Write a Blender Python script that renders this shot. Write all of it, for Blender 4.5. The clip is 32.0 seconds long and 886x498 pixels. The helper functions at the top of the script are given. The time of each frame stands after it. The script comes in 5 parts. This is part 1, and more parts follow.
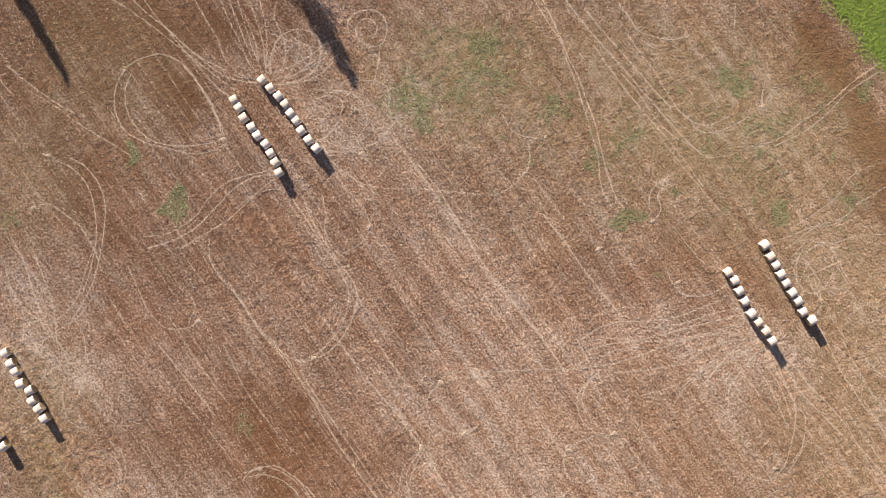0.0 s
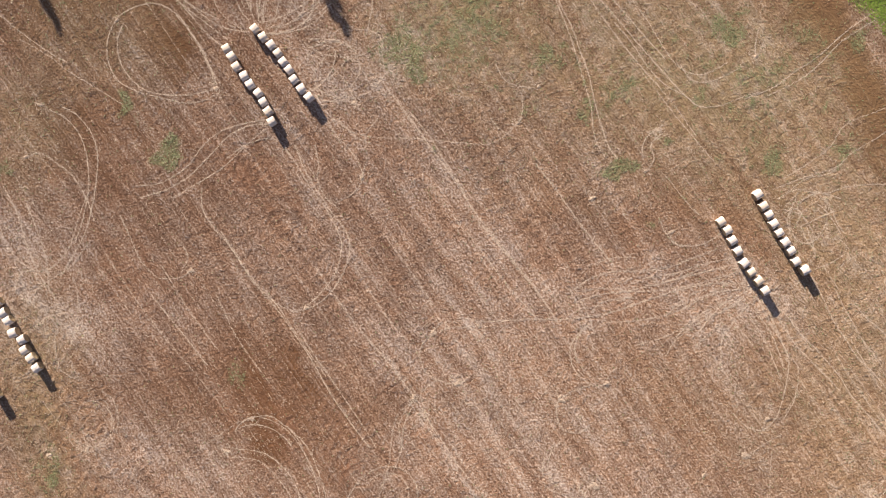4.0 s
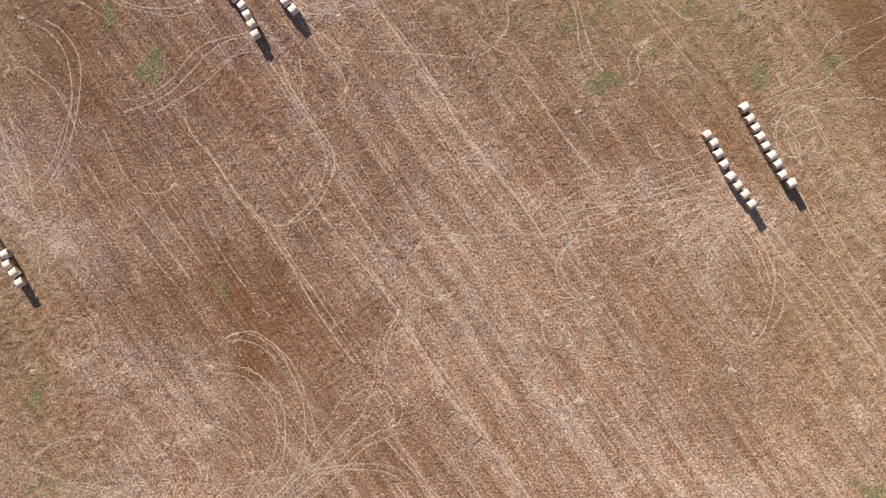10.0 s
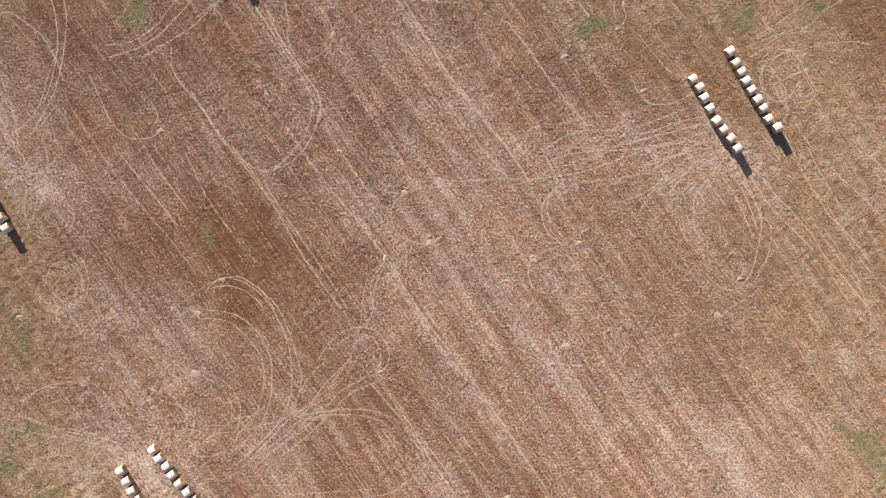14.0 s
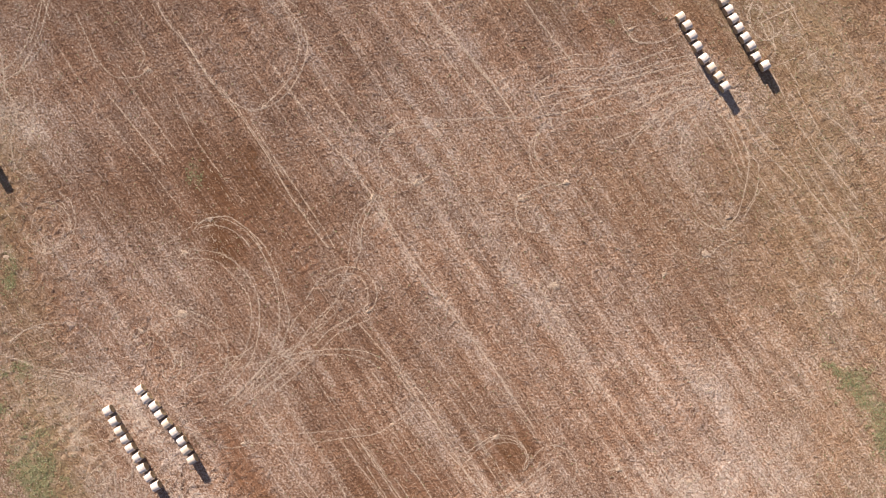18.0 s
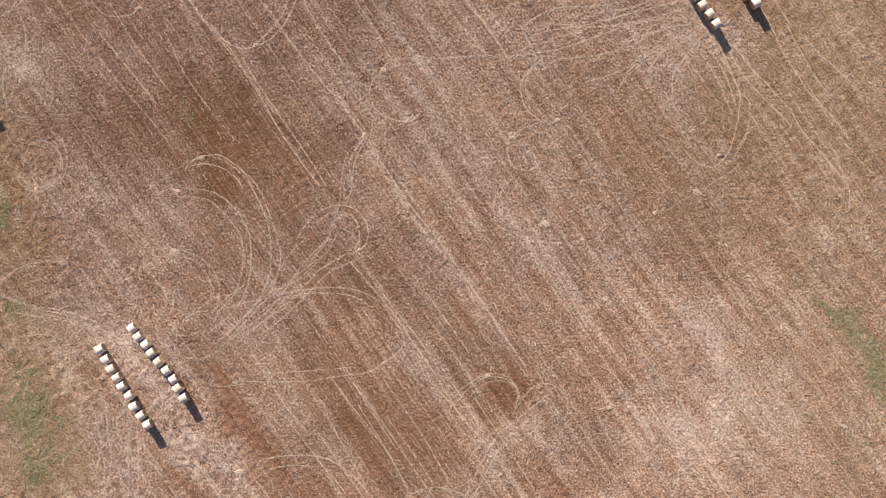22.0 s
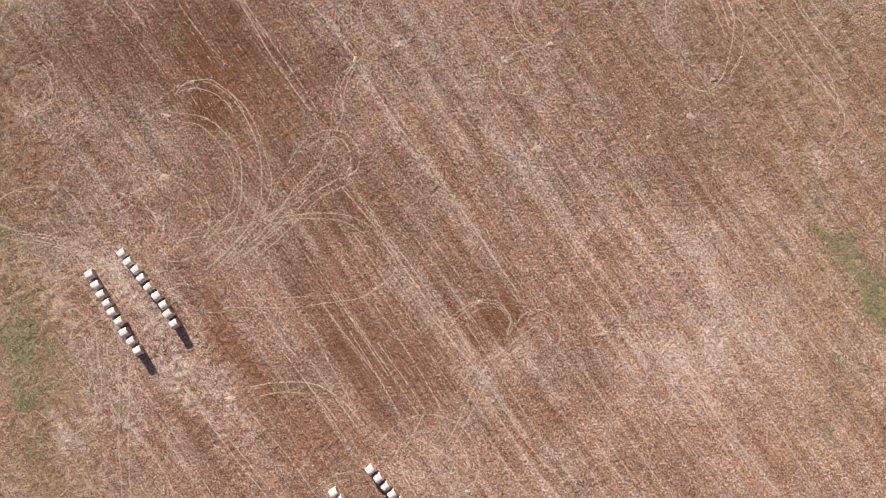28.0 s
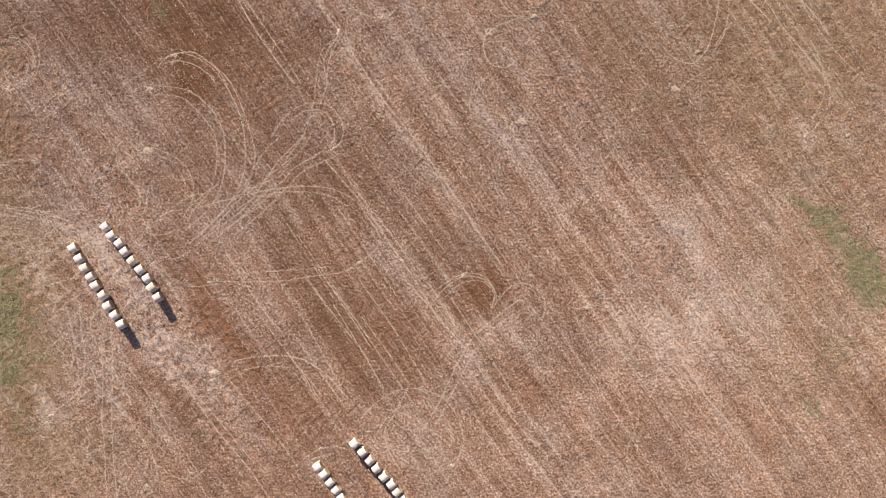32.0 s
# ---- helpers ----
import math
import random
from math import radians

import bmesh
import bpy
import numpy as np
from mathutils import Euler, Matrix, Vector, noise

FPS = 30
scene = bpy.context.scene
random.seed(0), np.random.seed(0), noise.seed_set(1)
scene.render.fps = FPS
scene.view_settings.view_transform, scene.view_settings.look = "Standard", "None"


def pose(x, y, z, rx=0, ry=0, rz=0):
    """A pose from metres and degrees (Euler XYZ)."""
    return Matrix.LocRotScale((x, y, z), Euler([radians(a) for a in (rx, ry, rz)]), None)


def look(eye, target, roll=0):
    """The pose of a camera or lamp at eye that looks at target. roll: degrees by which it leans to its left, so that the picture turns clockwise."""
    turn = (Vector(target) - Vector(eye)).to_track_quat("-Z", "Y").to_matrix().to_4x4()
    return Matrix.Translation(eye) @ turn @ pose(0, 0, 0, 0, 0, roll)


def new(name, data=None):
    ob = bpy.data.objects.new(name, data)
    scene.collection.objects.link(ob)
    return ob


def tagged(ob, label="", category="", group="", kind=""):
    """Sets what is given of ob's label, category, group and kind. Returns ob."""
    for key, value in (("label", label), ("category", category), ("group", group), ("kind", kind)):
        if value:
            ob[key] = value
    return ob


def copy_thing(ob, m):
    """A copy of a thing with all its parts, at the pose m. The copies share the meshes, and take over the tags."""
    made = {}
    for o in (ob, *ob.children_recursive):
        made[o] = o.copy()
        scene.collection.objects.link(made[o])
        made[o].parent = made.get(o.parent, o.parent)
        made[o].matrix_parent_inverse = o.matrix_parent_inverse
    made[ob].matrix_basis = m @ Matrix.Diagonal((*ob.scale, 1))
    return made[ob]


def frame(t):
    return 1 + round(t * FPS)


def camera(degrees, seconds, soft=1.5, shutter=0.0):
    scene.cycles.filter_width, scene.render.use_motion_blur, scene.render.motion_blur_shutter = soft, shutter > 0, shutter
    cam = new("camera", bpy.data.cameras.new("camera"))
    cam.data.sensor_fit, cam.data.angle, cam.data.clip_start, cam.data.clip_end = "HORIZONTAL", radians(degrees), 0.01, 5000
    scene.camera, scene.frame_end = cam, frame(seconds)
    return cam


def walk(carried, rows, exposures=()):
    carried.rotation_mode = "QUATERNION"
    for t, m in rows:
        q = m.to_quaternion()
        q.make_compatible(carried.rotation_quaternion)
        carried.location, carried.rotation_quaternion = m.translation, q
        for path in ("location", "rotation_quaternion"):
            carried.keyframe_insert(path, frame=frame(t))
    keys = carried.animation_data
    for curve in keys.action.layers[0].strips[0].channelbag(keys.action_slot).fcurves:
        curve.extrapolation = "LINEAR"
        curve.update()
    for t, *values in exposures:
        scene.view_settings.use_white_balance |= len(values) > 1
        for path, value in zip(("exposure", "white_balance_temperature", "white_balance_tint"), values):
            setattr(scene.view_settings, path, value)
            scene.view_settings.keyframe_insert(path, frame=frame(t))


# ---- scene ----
# A harvested field seen straight down from about 107 m: rows of round straw bales, wheel marks, weeds.
# x runs to the picture's right, y to its top, z up; metres.
cam = camera(62.0, 32.0, soft=1.15)
PATH = [
    (0, -0.00, -0.00, 107.11, -0.823, 0.359, -0.000),
    (0.5, 0.12, -0.74, 107.13, -0.830, 0.358, 0.005),
    (1, 0.25, -1.54, 107.14, -0.838, 0.357, 0.011),
    (1.5, 0.37, -2.35, 107.16, -0.847, 0.355, 0.016),
    (2, 0.49, -3.22, 107.17, -0.856, 0.353, 0.025),
    (2.5, 0.61, -4.25, 107.17, -0.867, 0.351, 0.038),
    (3, 0.73, -5.18, 107.17, -0.878, 0.348, 0.047),
    (3.5, 0.87, -6.17, 107.15, -0.890, 0.344, 0.058),
    (5.5, 1.42, -10.10, 106.94, -0.963, 0.327, 0.072),
    (6, 1.55, -11.10, 106.90, -0.984, 0.329, 0.082),
    (6.5, 1.71, -12.06, 106.87, -1.005, 0.331, 0.087),
    (7, 1.85, -13.02, 106.84, -1.026, 0.335, 0.089),
    (7.5, 2.06, -14.11, 106.81, -1.048, 0.337, 0.083),
    (8, 2.26, -15.14, 106.79, -1.069, 0.340, 0.075),
    (8.5, 2.49, -16.20, 106.79, -1.089, 0.342, 0.066),
    (9, 2.70, -17.19, 106.80, -1.108, 0.343, 0.059),
    (9.5, 2.91, -18.15, 106.80, -1.127, 0.343, 0.053),
    (10, 3.19, -19.12, 106.79, -1.144, 0.342, 0.048),
    (10.5, 3.45, -20.04, 106.76, -1.159, 0.340, 0.044),
    (11, 3.71, -21.03, 106.75, -1.174, 0.336, 0.036),
    (11.5, 3.98, -21.94, 106.76, -1.188, 0.332, 0.027),
    (12, 4.23, -22.85, 106.77, -1.200, 0.327, 0.020),
    (12.5, 4.48, -23.88, 106.79, -1.212, 0.321, 0.012),
    (13, 4.70, -24.87, 106.84, -1.223, 0.315, 0.002),
    (13.5, 4.91, -25.90, 106.90, -1.233, 0.308, -0.010),
    (14, 5.12, -26.89, 106.96, -1.242, 0.302, -0.018),
    (14.5, 5.33, -27.88, 107.01, -1.250, 0.295, -0.027),
    (16.5, 6.23, -32.22, 107.02, -1.265, 0.269, -0.072),
    (17, 6.43, -33.41, 107.04, -1.266, 0.261, -0.075),
    (17.5, 6.63, -34.59, 107.05, -1.268, 0.253, -0.080),
    (18, 6.81, -35.68, 107.02, -1.268, 0.245, -0.086),
    (18.5, 7.03, -36.81, 106.97, -1.269, 0.237, -0.092),
    (19, 7.22, -37.83, 106.92, -1.270, 0.231, -0.095),
    (19.5, 7.41, -38.88, 106.89, -1.271, 0.227, -0.096),
    (20, 7.60, -40.03, 106.92, -1.274, 0.225, -0.098),
    (20.5, 7.79, -41.14, 107.01, -1.277, 0.224, -0.101),
    (21, 7.89, -42.34, 107.13, -1.283, 0.227, -0.105),
    (21.5, 7.96, -43.45, 107.24, -1.289, 0.231, -0.110),
    (22, 8.03, -44.58, 107.31, -1.296, 0.238, -0.113),
    (22.5, 8.12, -45.68, 107.34, -1.305, 0.246, -0.115),
    (23, 8.19, -46.69, 107.34, -1.315, 0.257, -0.113),
    (23.5, 8.28, -47.74, 107.32, -1.327, 0.270, -0.112),
    (24, 8.36, -48.69, 107.29, -1.340, 0.284, -0.111),
    (24.5, 8.46, -49.58, 107.24, -1.354, 0.299, -0.106),
    (25, 8.60, -50.53, 107.20, -1.369, 0.315, -0.101),
    (25.5, 8.74, -51.39, 107.14, -1.384, 0.331, -0.098),
    (27.5, 9.33, -54.53, 106.97, -1.451, 0.401, -0.115),
    (28, 9.52, -55.12, 106.91, -1.464, 0.410, -0.113),
    (28.5, 9.77, -55.71, 106.84, -1.477, 0.417, -0.107),
    (29, 10.02, -56.22, 106.77, -1.488, 0.423, -0.102),
    (29.5, 10.27, -56.71, 106.72, -1.499, 0.427, -0.103),
    (30, 10.59, -57.19, 106.67, -1.509, 0.429, -0.112),
    (30.5, 10.87, -57.64, 106.65, -1.519, 0.430, -0.125),
    (31, 11.22, -58.10, 106.64, -1.528, 0.429, -0.135),
    (31.5, 11.52, -58.48, 106.64, -1.537, 0.429, -0.139),
    (32, 11.85, -58.84, 106.65, -1.545, 0.429, -0.135)
]
walk(cam, [(t, pose(x, y, z, rx, ry, rz)) for t, x, y, z, rx, ry, rz in PATH], exposures=((0.0, 1.96, 6550, 13), (32.0, 1.92, 6500, 17)))

# ---- light: clear low sun from the upper left, blue sky ----
SUN_ELEVATION, SUN_WEST = 17.0, 29.5
SUN_DOWN = Vector((math.sin(radians(SUN_WEST)) * math.cos(radians(SUN_ELEVATION)), -math.cos(radians(SUN_WEST)) * math.cos(radians(SUN_ELEVATION)), -math.sin(radians(SUN_ELEVATION))))
world = bpy.data.worlds.new("sky")
scene.world = world
world.use_nodes = True
sky = world.node_tree.nodes.new("ShaderNodeTexSky")
sky.sky_type, sky.sun_disc, sky.sun_elevation, sky.sun_rotation = "NISHITA", False, radians(SUN_ELEVATION), radians(-SUN_WEST)
sky.ozone_density, sky.dust_density = 2.0, 1.0
background = world.node_tree.nodes["Background"]
background.inputs["Strength"].default_value = 0.037
haze = world.node_tree.nodes.new("ShaderNodeMix")
haze.data_type = "RGBA"
haze.inputs["Factor"].default_value, haze.inputs["B"].default_value = 0.25, (2.75, 2.5, 3.5, 1)
world.node_tree.links.new(sky.outputs["Color"], haze.inputs["A"])
world.node_tree.links.new(haze.outputs["Result"], background.inputs["Color"])
sun = new("sun", bpy.data.lights.new("sun", "SUN"))
sun.data.energy, sun.data.angle, sun.data.color = 4.5, radians(0.55), (1.0, 0.918, 0.772)
sun.matrix_world = look((-60, 110, 60), Vector((-60, 110, 60)) + SUN_DOWN)


# ---- materials ----
def material(name, rough=0.9):
    m = bpy.data.materials.new(name)
    m.use_nodes = True
    m.node_tree.nodes["Principled BSDF"].inputs["Roughness"].default_value = rough
    m.node_tree.nodes["Principled BSDF"].inputs["Specular IOR Level"].default_value = 0.08
    return m


class Nodes:
    """Short hand for building one material's nodes."""

    def __init__(self, m):
        self.tree, self.shader = m.node_tree, m.node_tree.nodes["Principled BSDF"]

    def add(self, kind, **inputs):
        n = self.tree.nodes.new(kind)
        for key, value in inputs.items():
            self.set(n.inputs[key.replace("_", " ")], value)
        return n

    def set(self, socket, value):
        if isinstance(value, bpy.types.NodeSocket):
            self.tree.links.new(value, socket)
        else:
            socket.default_value = value

    def coords(self, turn=0.0, scale=(1, 1, 1)):
        n = self.add("ShaderNodeMapping")
        self.set(n.inputs["Vector"], self.add("ShaderNodeTexCoord").outputs["Object"])
        n.inputs["Rotation"].default_value, n.inputs["Scale"].default_value = (0, 0, radians(turn)), scale
        return n.outputs["Vector"]

    def drawn_out(self, turn, long, wide):
        """Coordinates stretched along one heading, for marks of that length and width."""
        n = self.add("ShaderNodeMapping")
        n.vector_type = "TEXTURE"
        self.set(n.inputs["Vector"], self.add("ShaderNodeTexCoord").outputs["Object"])
        n.inputs["Rotation"].default_value, n.inputs["Scale"].default_value = (0, 0, radians(turn)), (long, wide, 1)
        return n.outputs["Vector"]

    def noise(self, vector, scale, detail=3.0, rough=0.6):
        return self.add("ShaderNodeTexNoise", Vector=vector, Scale=scale, Detail=detail, Roughness=rough).outputs["Fac"]

    def math(self, op, a, b=0.0, clamp=False):
        n = self.tree.nodes.new("ShaderNodeMath")
        n.operation, n.use_clamp = op, clamp
        self.set(n.inputs[0], a), self.set(n.inputs[1], b)
        return n.outputs[0]

    def band(self, value, low, high, to_low=0.0, to_high=1.0):
        n = self.add("ShaderNodeMapRange")
        self.set(n.inputs["Value"], value)
        for key, v in (("From Min", low), ("From Max", high), ("To Min", to_low), ("To Max", to_high)):
            n.inputs[key].default_value = v
        return n.outputs["Result"]

    def mix(self, factor, a, b):
        n = self.tree.nodes.new("ShaderNodeMix")
        n.data_type = "RGBA"
        self.set(n.inputs["Factor"], factor)
        self.set(n.inputs["A"], a if not isinstance(a, tuple) else (*a, 1)), self.set(n.inputs["B"], b if not isinstance(b, tuple) else (*b, 1))
        return n.outputs["Result"]

    def attribute(self, name):
        n = self.tree.nodes.new("ShaderNodeAttribute")
        n.attribute_name = name
        return n.outputs["Fac"]

    def finish(self, color, height=None, strength=0.5, distance=0.02):
        self.set(self.shader.inputs["Base Color"], color)
        if height is not None:
            b = self.add("ShaderNodeBump", Height=height, Strength=strength, Distance=distance)
            self.set(self.shader.inputs["Normal"], b.outputs["Normal"])


SOIL, STRAW = (0.118, 0.0613, 0.0383), (0.544, 0.4485, 0.393)
OLIVE = (0.255, 0.187, 0.10)
GREYED, WARMED, YELLOWED = (0.253, 0.171, 0.127), (0.278, 0.166, 0.110), (0.543, 0.446, 0.372)
DAMP_SHADE, RUST, WEED = (0.124, 0.059, 0.029), (0.218, 0.106, 0.061), (0.150, 0.165, 0.074)


def field_material():
    """Stubble field: reddish soil, short straw litter, pale straw, damp spots with painted broad shading, and a green
    tinge of weeds.
    """
    m = material("stubble_field", 0.95)
    n = Nodes(m)
    plain = n.coords()
    fine = n.noise(plain, 8.0, 2.0, 0.65)
    clod = n.noise(plain, 3.3, 2.0, 0.5)
    tuft = n.noise(n.drawn_out(-58.0, 0.44, 0.24), 1.0, 2.0, 0.5)
    drill = n.noise(n.drawn_out(-55.5, 12.0, 0.36), 1.0, 2.0, 0.5)
    swath = n.noise(n.drawn_out(-55.5, 16.0, 1.5), 1.0, 2.0, 0.6)
    stain = n.noise(plain, 0.25, 4.0, 0.6)
    grain = n.math("ADD", n.math("ADD", n.math("ADD", n.band(fine, 0.3, 0.7, -0.16, 0.16), n.band(tuft, 0.3, 0.7, -0.175, 0.175)), n.band(clod, 0.3, 0.7, -0.26, 0.26)), n.math("ADD", n.band(drill, 0.3, 0.7, -0.09, 0.09), n.band(swath, 0.3, 0.7, -0.06, 0.06)))
    cover = n.math("ADD", n.math("ADD", n.attribute("straw"), grain), n.band(stain, 0.3, 0.7, -0.04, 0.04))
    hue = n.band(n.math("ADD", n.noise(plain, 0.10, 3.0, 0.6), n.noise(n.drawn_out(-55.5, 12.0, 2.2), 1.0, 2.0)), 0.86, 1.14)
    color = n.mix(n.band(cover, 0.12, 0.53), SOIL, n.mix(hue, GREYED, WARMED))
    color = n.mix(n.band(cover, 0.50, 1.05), color, n.mix(hue, STRAW, YELLOWED))
    # Darkens for dark soil spots and for broad shading put into the colour.
    color = n.mix(n.math("MULTIPLY", n.attribute("damp_shade"), n.math("MULTIPLY", n.band(clod, 0.25, 0.65, 1.0, 0.6), n.band(drill, 0.36, 0.62, 1.15, 0.5)), True), color, DAMP_SHADE)
    color = n.mix(n.math("MULTIPLY", n.attribute("rust"), n.band(drill, 0.35, 0.6, 0.12, 0.6), True), color, RUST)
    color = n.mix(n.math("MULTIPLY", n.attribute("olive"), n.band(n.math("ADD", clod, swath), 0.75, 1.2, 0.35, 1.0), True), color, OLIVE)
    leafy = n.math("MULTIPLY", n.attribute("weed"), n.band(n.math("ADD", clod, fine), 0.8, 1.2, 0.05, 0.8), True)
    color = n.mix(leafy, color, WEED)
    height = n.math("ADD", n.math("MULTIPLY", fine, 0.6), n.math("ADD", n.math("ADD", clod, drill), tuft))
    n.shader.inputs["Diffuse Roughness"].default_value = 0.5
    n.finish(color, height, 1.0, 0.10)
    return m


def straw_material(name, dark, light, rough=0.8):
    m = material(name, rough)
    n = Nodes(m)
    tone = n.add("ShaderNodeNewGeometry").outputs["Random Per Island"]
    n.finish(n.mix(tone, dark, light))
    return m


def wrap_material():
    """Pale straw held by a thin white net; fine rings round the roll and a few worn spots."""
    m = material("net_wrapped_straw", 0.7)
    n = Nodes(m)
    o = n.coords()
    rings = n.noise(n.coords(0, (22, 1.5, 1.5)), 1.0, 2.0)
    mottle = n.noise(o, 2.6, 4.0, 0.65)
    tone = n.add("ShaderNodeObjectInfo").outputs["Random"]
    color = n.mix(n.band(mottle, 0.35, 0.75), (0.64, 0.555, 0.50), (0.45, 0.365, 0.305))
    color = n.mix(n.band(rings, 0.45, 0.7, 0.0, 0.45), color, (0.70, 0.63, 0.58))
    color = n.mix(n.band(tone, 0.45, 1.0, 0.0, 0.65), color, (0.50, 0.39, 0.275))
    n.finish(color, n.math("ADD", rings, mottle), 0.8, 0.06)
    return m


def end_material():
    """The cut end of a roll: rings of packed straw."""
    m = material("packed_straw_end", 0.85)
    n = Nodes(m)
    w = n.add("ShaderNodeTexWave", Vector=n.coords(), Scale=3.0, Distortion=5.0, Detail=3.0)
    w.wave_type, w.rings_direction = "RINGS", "X"
    n.finish(n.mix(w.outputs["Fac"], (0.28, 0.195, 0.11), (0.42, 0.315, 0.20)), w.outputs["Fac"], 0.7, 0.03)
    return m


def tangle_material():
    """Loose straw thrown together: short pale streaks in all directions."""
    m = material("tangled_straw", 0.85)
    n = Nodes(m)
    o = n.coords()
    streak = n.noise(n.coords(30, (9, 2.6, 5)), 1.0, 3.0, 0.7)
    cross = n.noise(n.coords(-50, (2.6, 9, 5)), 1.0, 3.0, 0.7)
    both = n.math("ADD", streak, cross)
    n.finish(n.mix(n.band(both, 0.78, 1.2), (0.23, 0.158, 0.11), (0.50, 0.395, 0.305)), both, 0.9, 0.06)
    return m


def bark_material():
    m = material("bark", 0.9)
    n = Nodes(m)
    k = n.noise(n.coords(0, (6, 6, 1.2)), 1.5, 4.0)
    n.finish(n.mix(n.band(k, 0.3, 0.7), (0.10, 0.075, 0.055), (0.24, 0.19, 0.15)), k, 0.8, 0.05)
    return m


FIELD = field_material()
LOOSE = straw_material("loose_straw", (0.34, 0.252, 0.185), (0.55, 0.44, 0.345))
STUB = straw_material("short_stubble", (0.16, 0.10, 0.07), (0.46, 0.335, 0.255))
LEAF = straw_material("weed_leaf", (0.105, 0.115, 0.052), (0.245, 0.24, 0.13), 0.7)
CROP = straw_material("green_crop_leaf", (0.10, 0.15, 0.028), (0.19, 0.245, 0.045), 0.8)
TREE_LEAF = straw_material("tree_leaf", (0.035, 0.06, 0.018), (0.09, 0.125, 0.04), 0.6)
WRAP, END, BARK, TANGLE = wrap_material(), end_material(), bark_material(), tangle_material()


# ---- building helpers ----
def part(name, bm, mat, parent=None, label=""):
    me = bpy.data.meshes.new(name)
    bm.to_mesh(me)
    bm.free()
    me.materials.append(mat)
    ob = new(name, me)
    ob.parent = parent
    return tagged(ob, label) if label else ob


def sheet(name, verts, quads, mat):
    """One object from arrays of places and of faces, all with as many corners."""
    me = bpy.data.meshes.new(name)
    me.vertices.add(len(verts)), me.loops.add(quads.size), me.polygons.add(len(quads))
    me.vertices.foreach_set("co", np.ascontiguousarray(verts, np.float32).ravel())
    me.loops.foreach_set("vertex_index", np.ascontiguousarray(quads, np.int32).ravel())
    me.polygons.foreach_set("loop_start", np.arange(0, quads.size, quads.shape[1], dtype=np.int32))
    me.update(calc_edges=True)
    me.materials.append(mat)
    return new(name, me)


def grit(x, y, size, seed):
    """Smooth value noise from 0 to 1 with cells of that size."""
    gx, gy = x / size, y / size
    ix, iy = np.floor(gx).astype(np.int64), np.floor(gy).astype(np.int64)
    fx, fy = gx - ix, gy - iy
    fx, fy = fx * fx * (3 - 2 * fx), fy * fy * (3 - 2 * fy)

    def at(a, b):
        h = (a * 374761393 + b * 668265263 + seed * 974634777) & 0xFFFFFFFF
        h = ((h ^ (h >> 13)) * 1274126177) & 0xFFFFFFFF
        return ((h ^ (h >> 16)) & 0xFFFF) / 65535.0

    low = at(ix, iy) * (1 - fx) + at(ix + 1, iy) * fx
    high = at(ix, iy + 1) * (1 - fx) + at(ix + 1, iy + 1) * fx
    return low * (1 - fy) + high * fy


# ---- the plan of the field: wheel marks, patches, bales ----
LANE_BITS, PATCHES, HEAPS = [], [], []


def lane(weight, *stops):
    """One wheel's mark of loose straw along smooth bends."""
    pts = [Vector(p) for p in stops]
    pts = [2 * pts[0] - pts[1], *pts, 2 * pts[-1] - pts[-2]]
    line = []
    for a, b, c, d in zip(pts, pts[1:], pts[2:], pts[3:]):
        count = max(3, int((c - b).length / 0.05))
        for k in range(count):
            t = k / count
            p = 0.5 * (2 * b + (c - a) * t + (2 * a - 5 * b + 4 * c - d) * t * t + (3 * b - a - 3 * c + d) * t ** 3)
            v = 0.5 * ((c - a) + 2 * t * (2 * a - 5 * b + 4 * c - d) + 3 * t * t * (3 * b - a - 3 * c + d))
            v = v.normalized() if v.length > 1e-6 else (c - b).normalized()
            line.append((p.x, p.y, v.x, v.y))
    line = np.array(line)
    LANE_BITS.append(np.c_[line, np.full(len(line), weight)])


def patch(kind, x, y, long, wide, turn, amount):
    (HEAPS if kind == "heap" else PATCHES).append((kind, x, y, long, wide, radians(turn), amount))


def patch_field(kind, x, y):
    total = np.zeros_like(x)
    wobble_x, wobble_y = (grit(x, y, 2.6, 71) - 0.5) * 2.4 + (grit(x, y, 0.8, 73) - 0.5), (grit(x, y, 2.6, 72) - 0.5) * 2.4 + (grit(x, y, 0.8, 74) - 0.5)
    for k, px, py, a, b, turn, amount in PATCHES:
        if k == kind:
            near = np.nonzero((np.abs(x - px) < 2.2 * max(a, b) + 2) & (np.abs(y - py) < 2.2 * max(a, b) + 2))[0]
            dx, dy = x[near] + wobble_x[near] - px, y[near] + wobble_y[near] - py
            u, v = (dx * math.cos(turn) + dy * math.sin(turn)) / a, (dy * math.cos(turn) - dx * math.sin(turn)) / b
            total[near] += amount * np.exp(-np.clip(u * u + v * v, 0, 30) ** 1.3)
    return total


lane(0.84, (-46.8, 24.8), (-44.5, 26.1), (-42.0, 26.7), (-39.9, 26.2), (-37.9, 24.8), (-36.3, 22.7), (-34.5, 19.9), (-33.2, 17.0), (-32.5, 15.0))
lane(0.74, (-46.8, 24.5), (-47.9, 22.7), (-48.4, 20.3), (-48.1, 17.8), (-46.8, 15.6), (-44.1, 14.0), (-40.4, 13.0), (-37.1, 12.3), (-34.3, 12.7), (-31.8, 14.0))
lane(0.74, (-46.0, 23.8), (-46.8, 21.5), (-46.6, 18.7), (-45.3, 16.2), (-43.1, 14.3), (-40.0, 13.5), (-36.3, 13.5), (-33.0, 14.3))
lane(0.64, (-48.5, 34.6), (-45.2, 32.5), (-41.2, 29.5), (-37.5, 26.6), (-34.2, 24.0), (-30.9, 21.5))
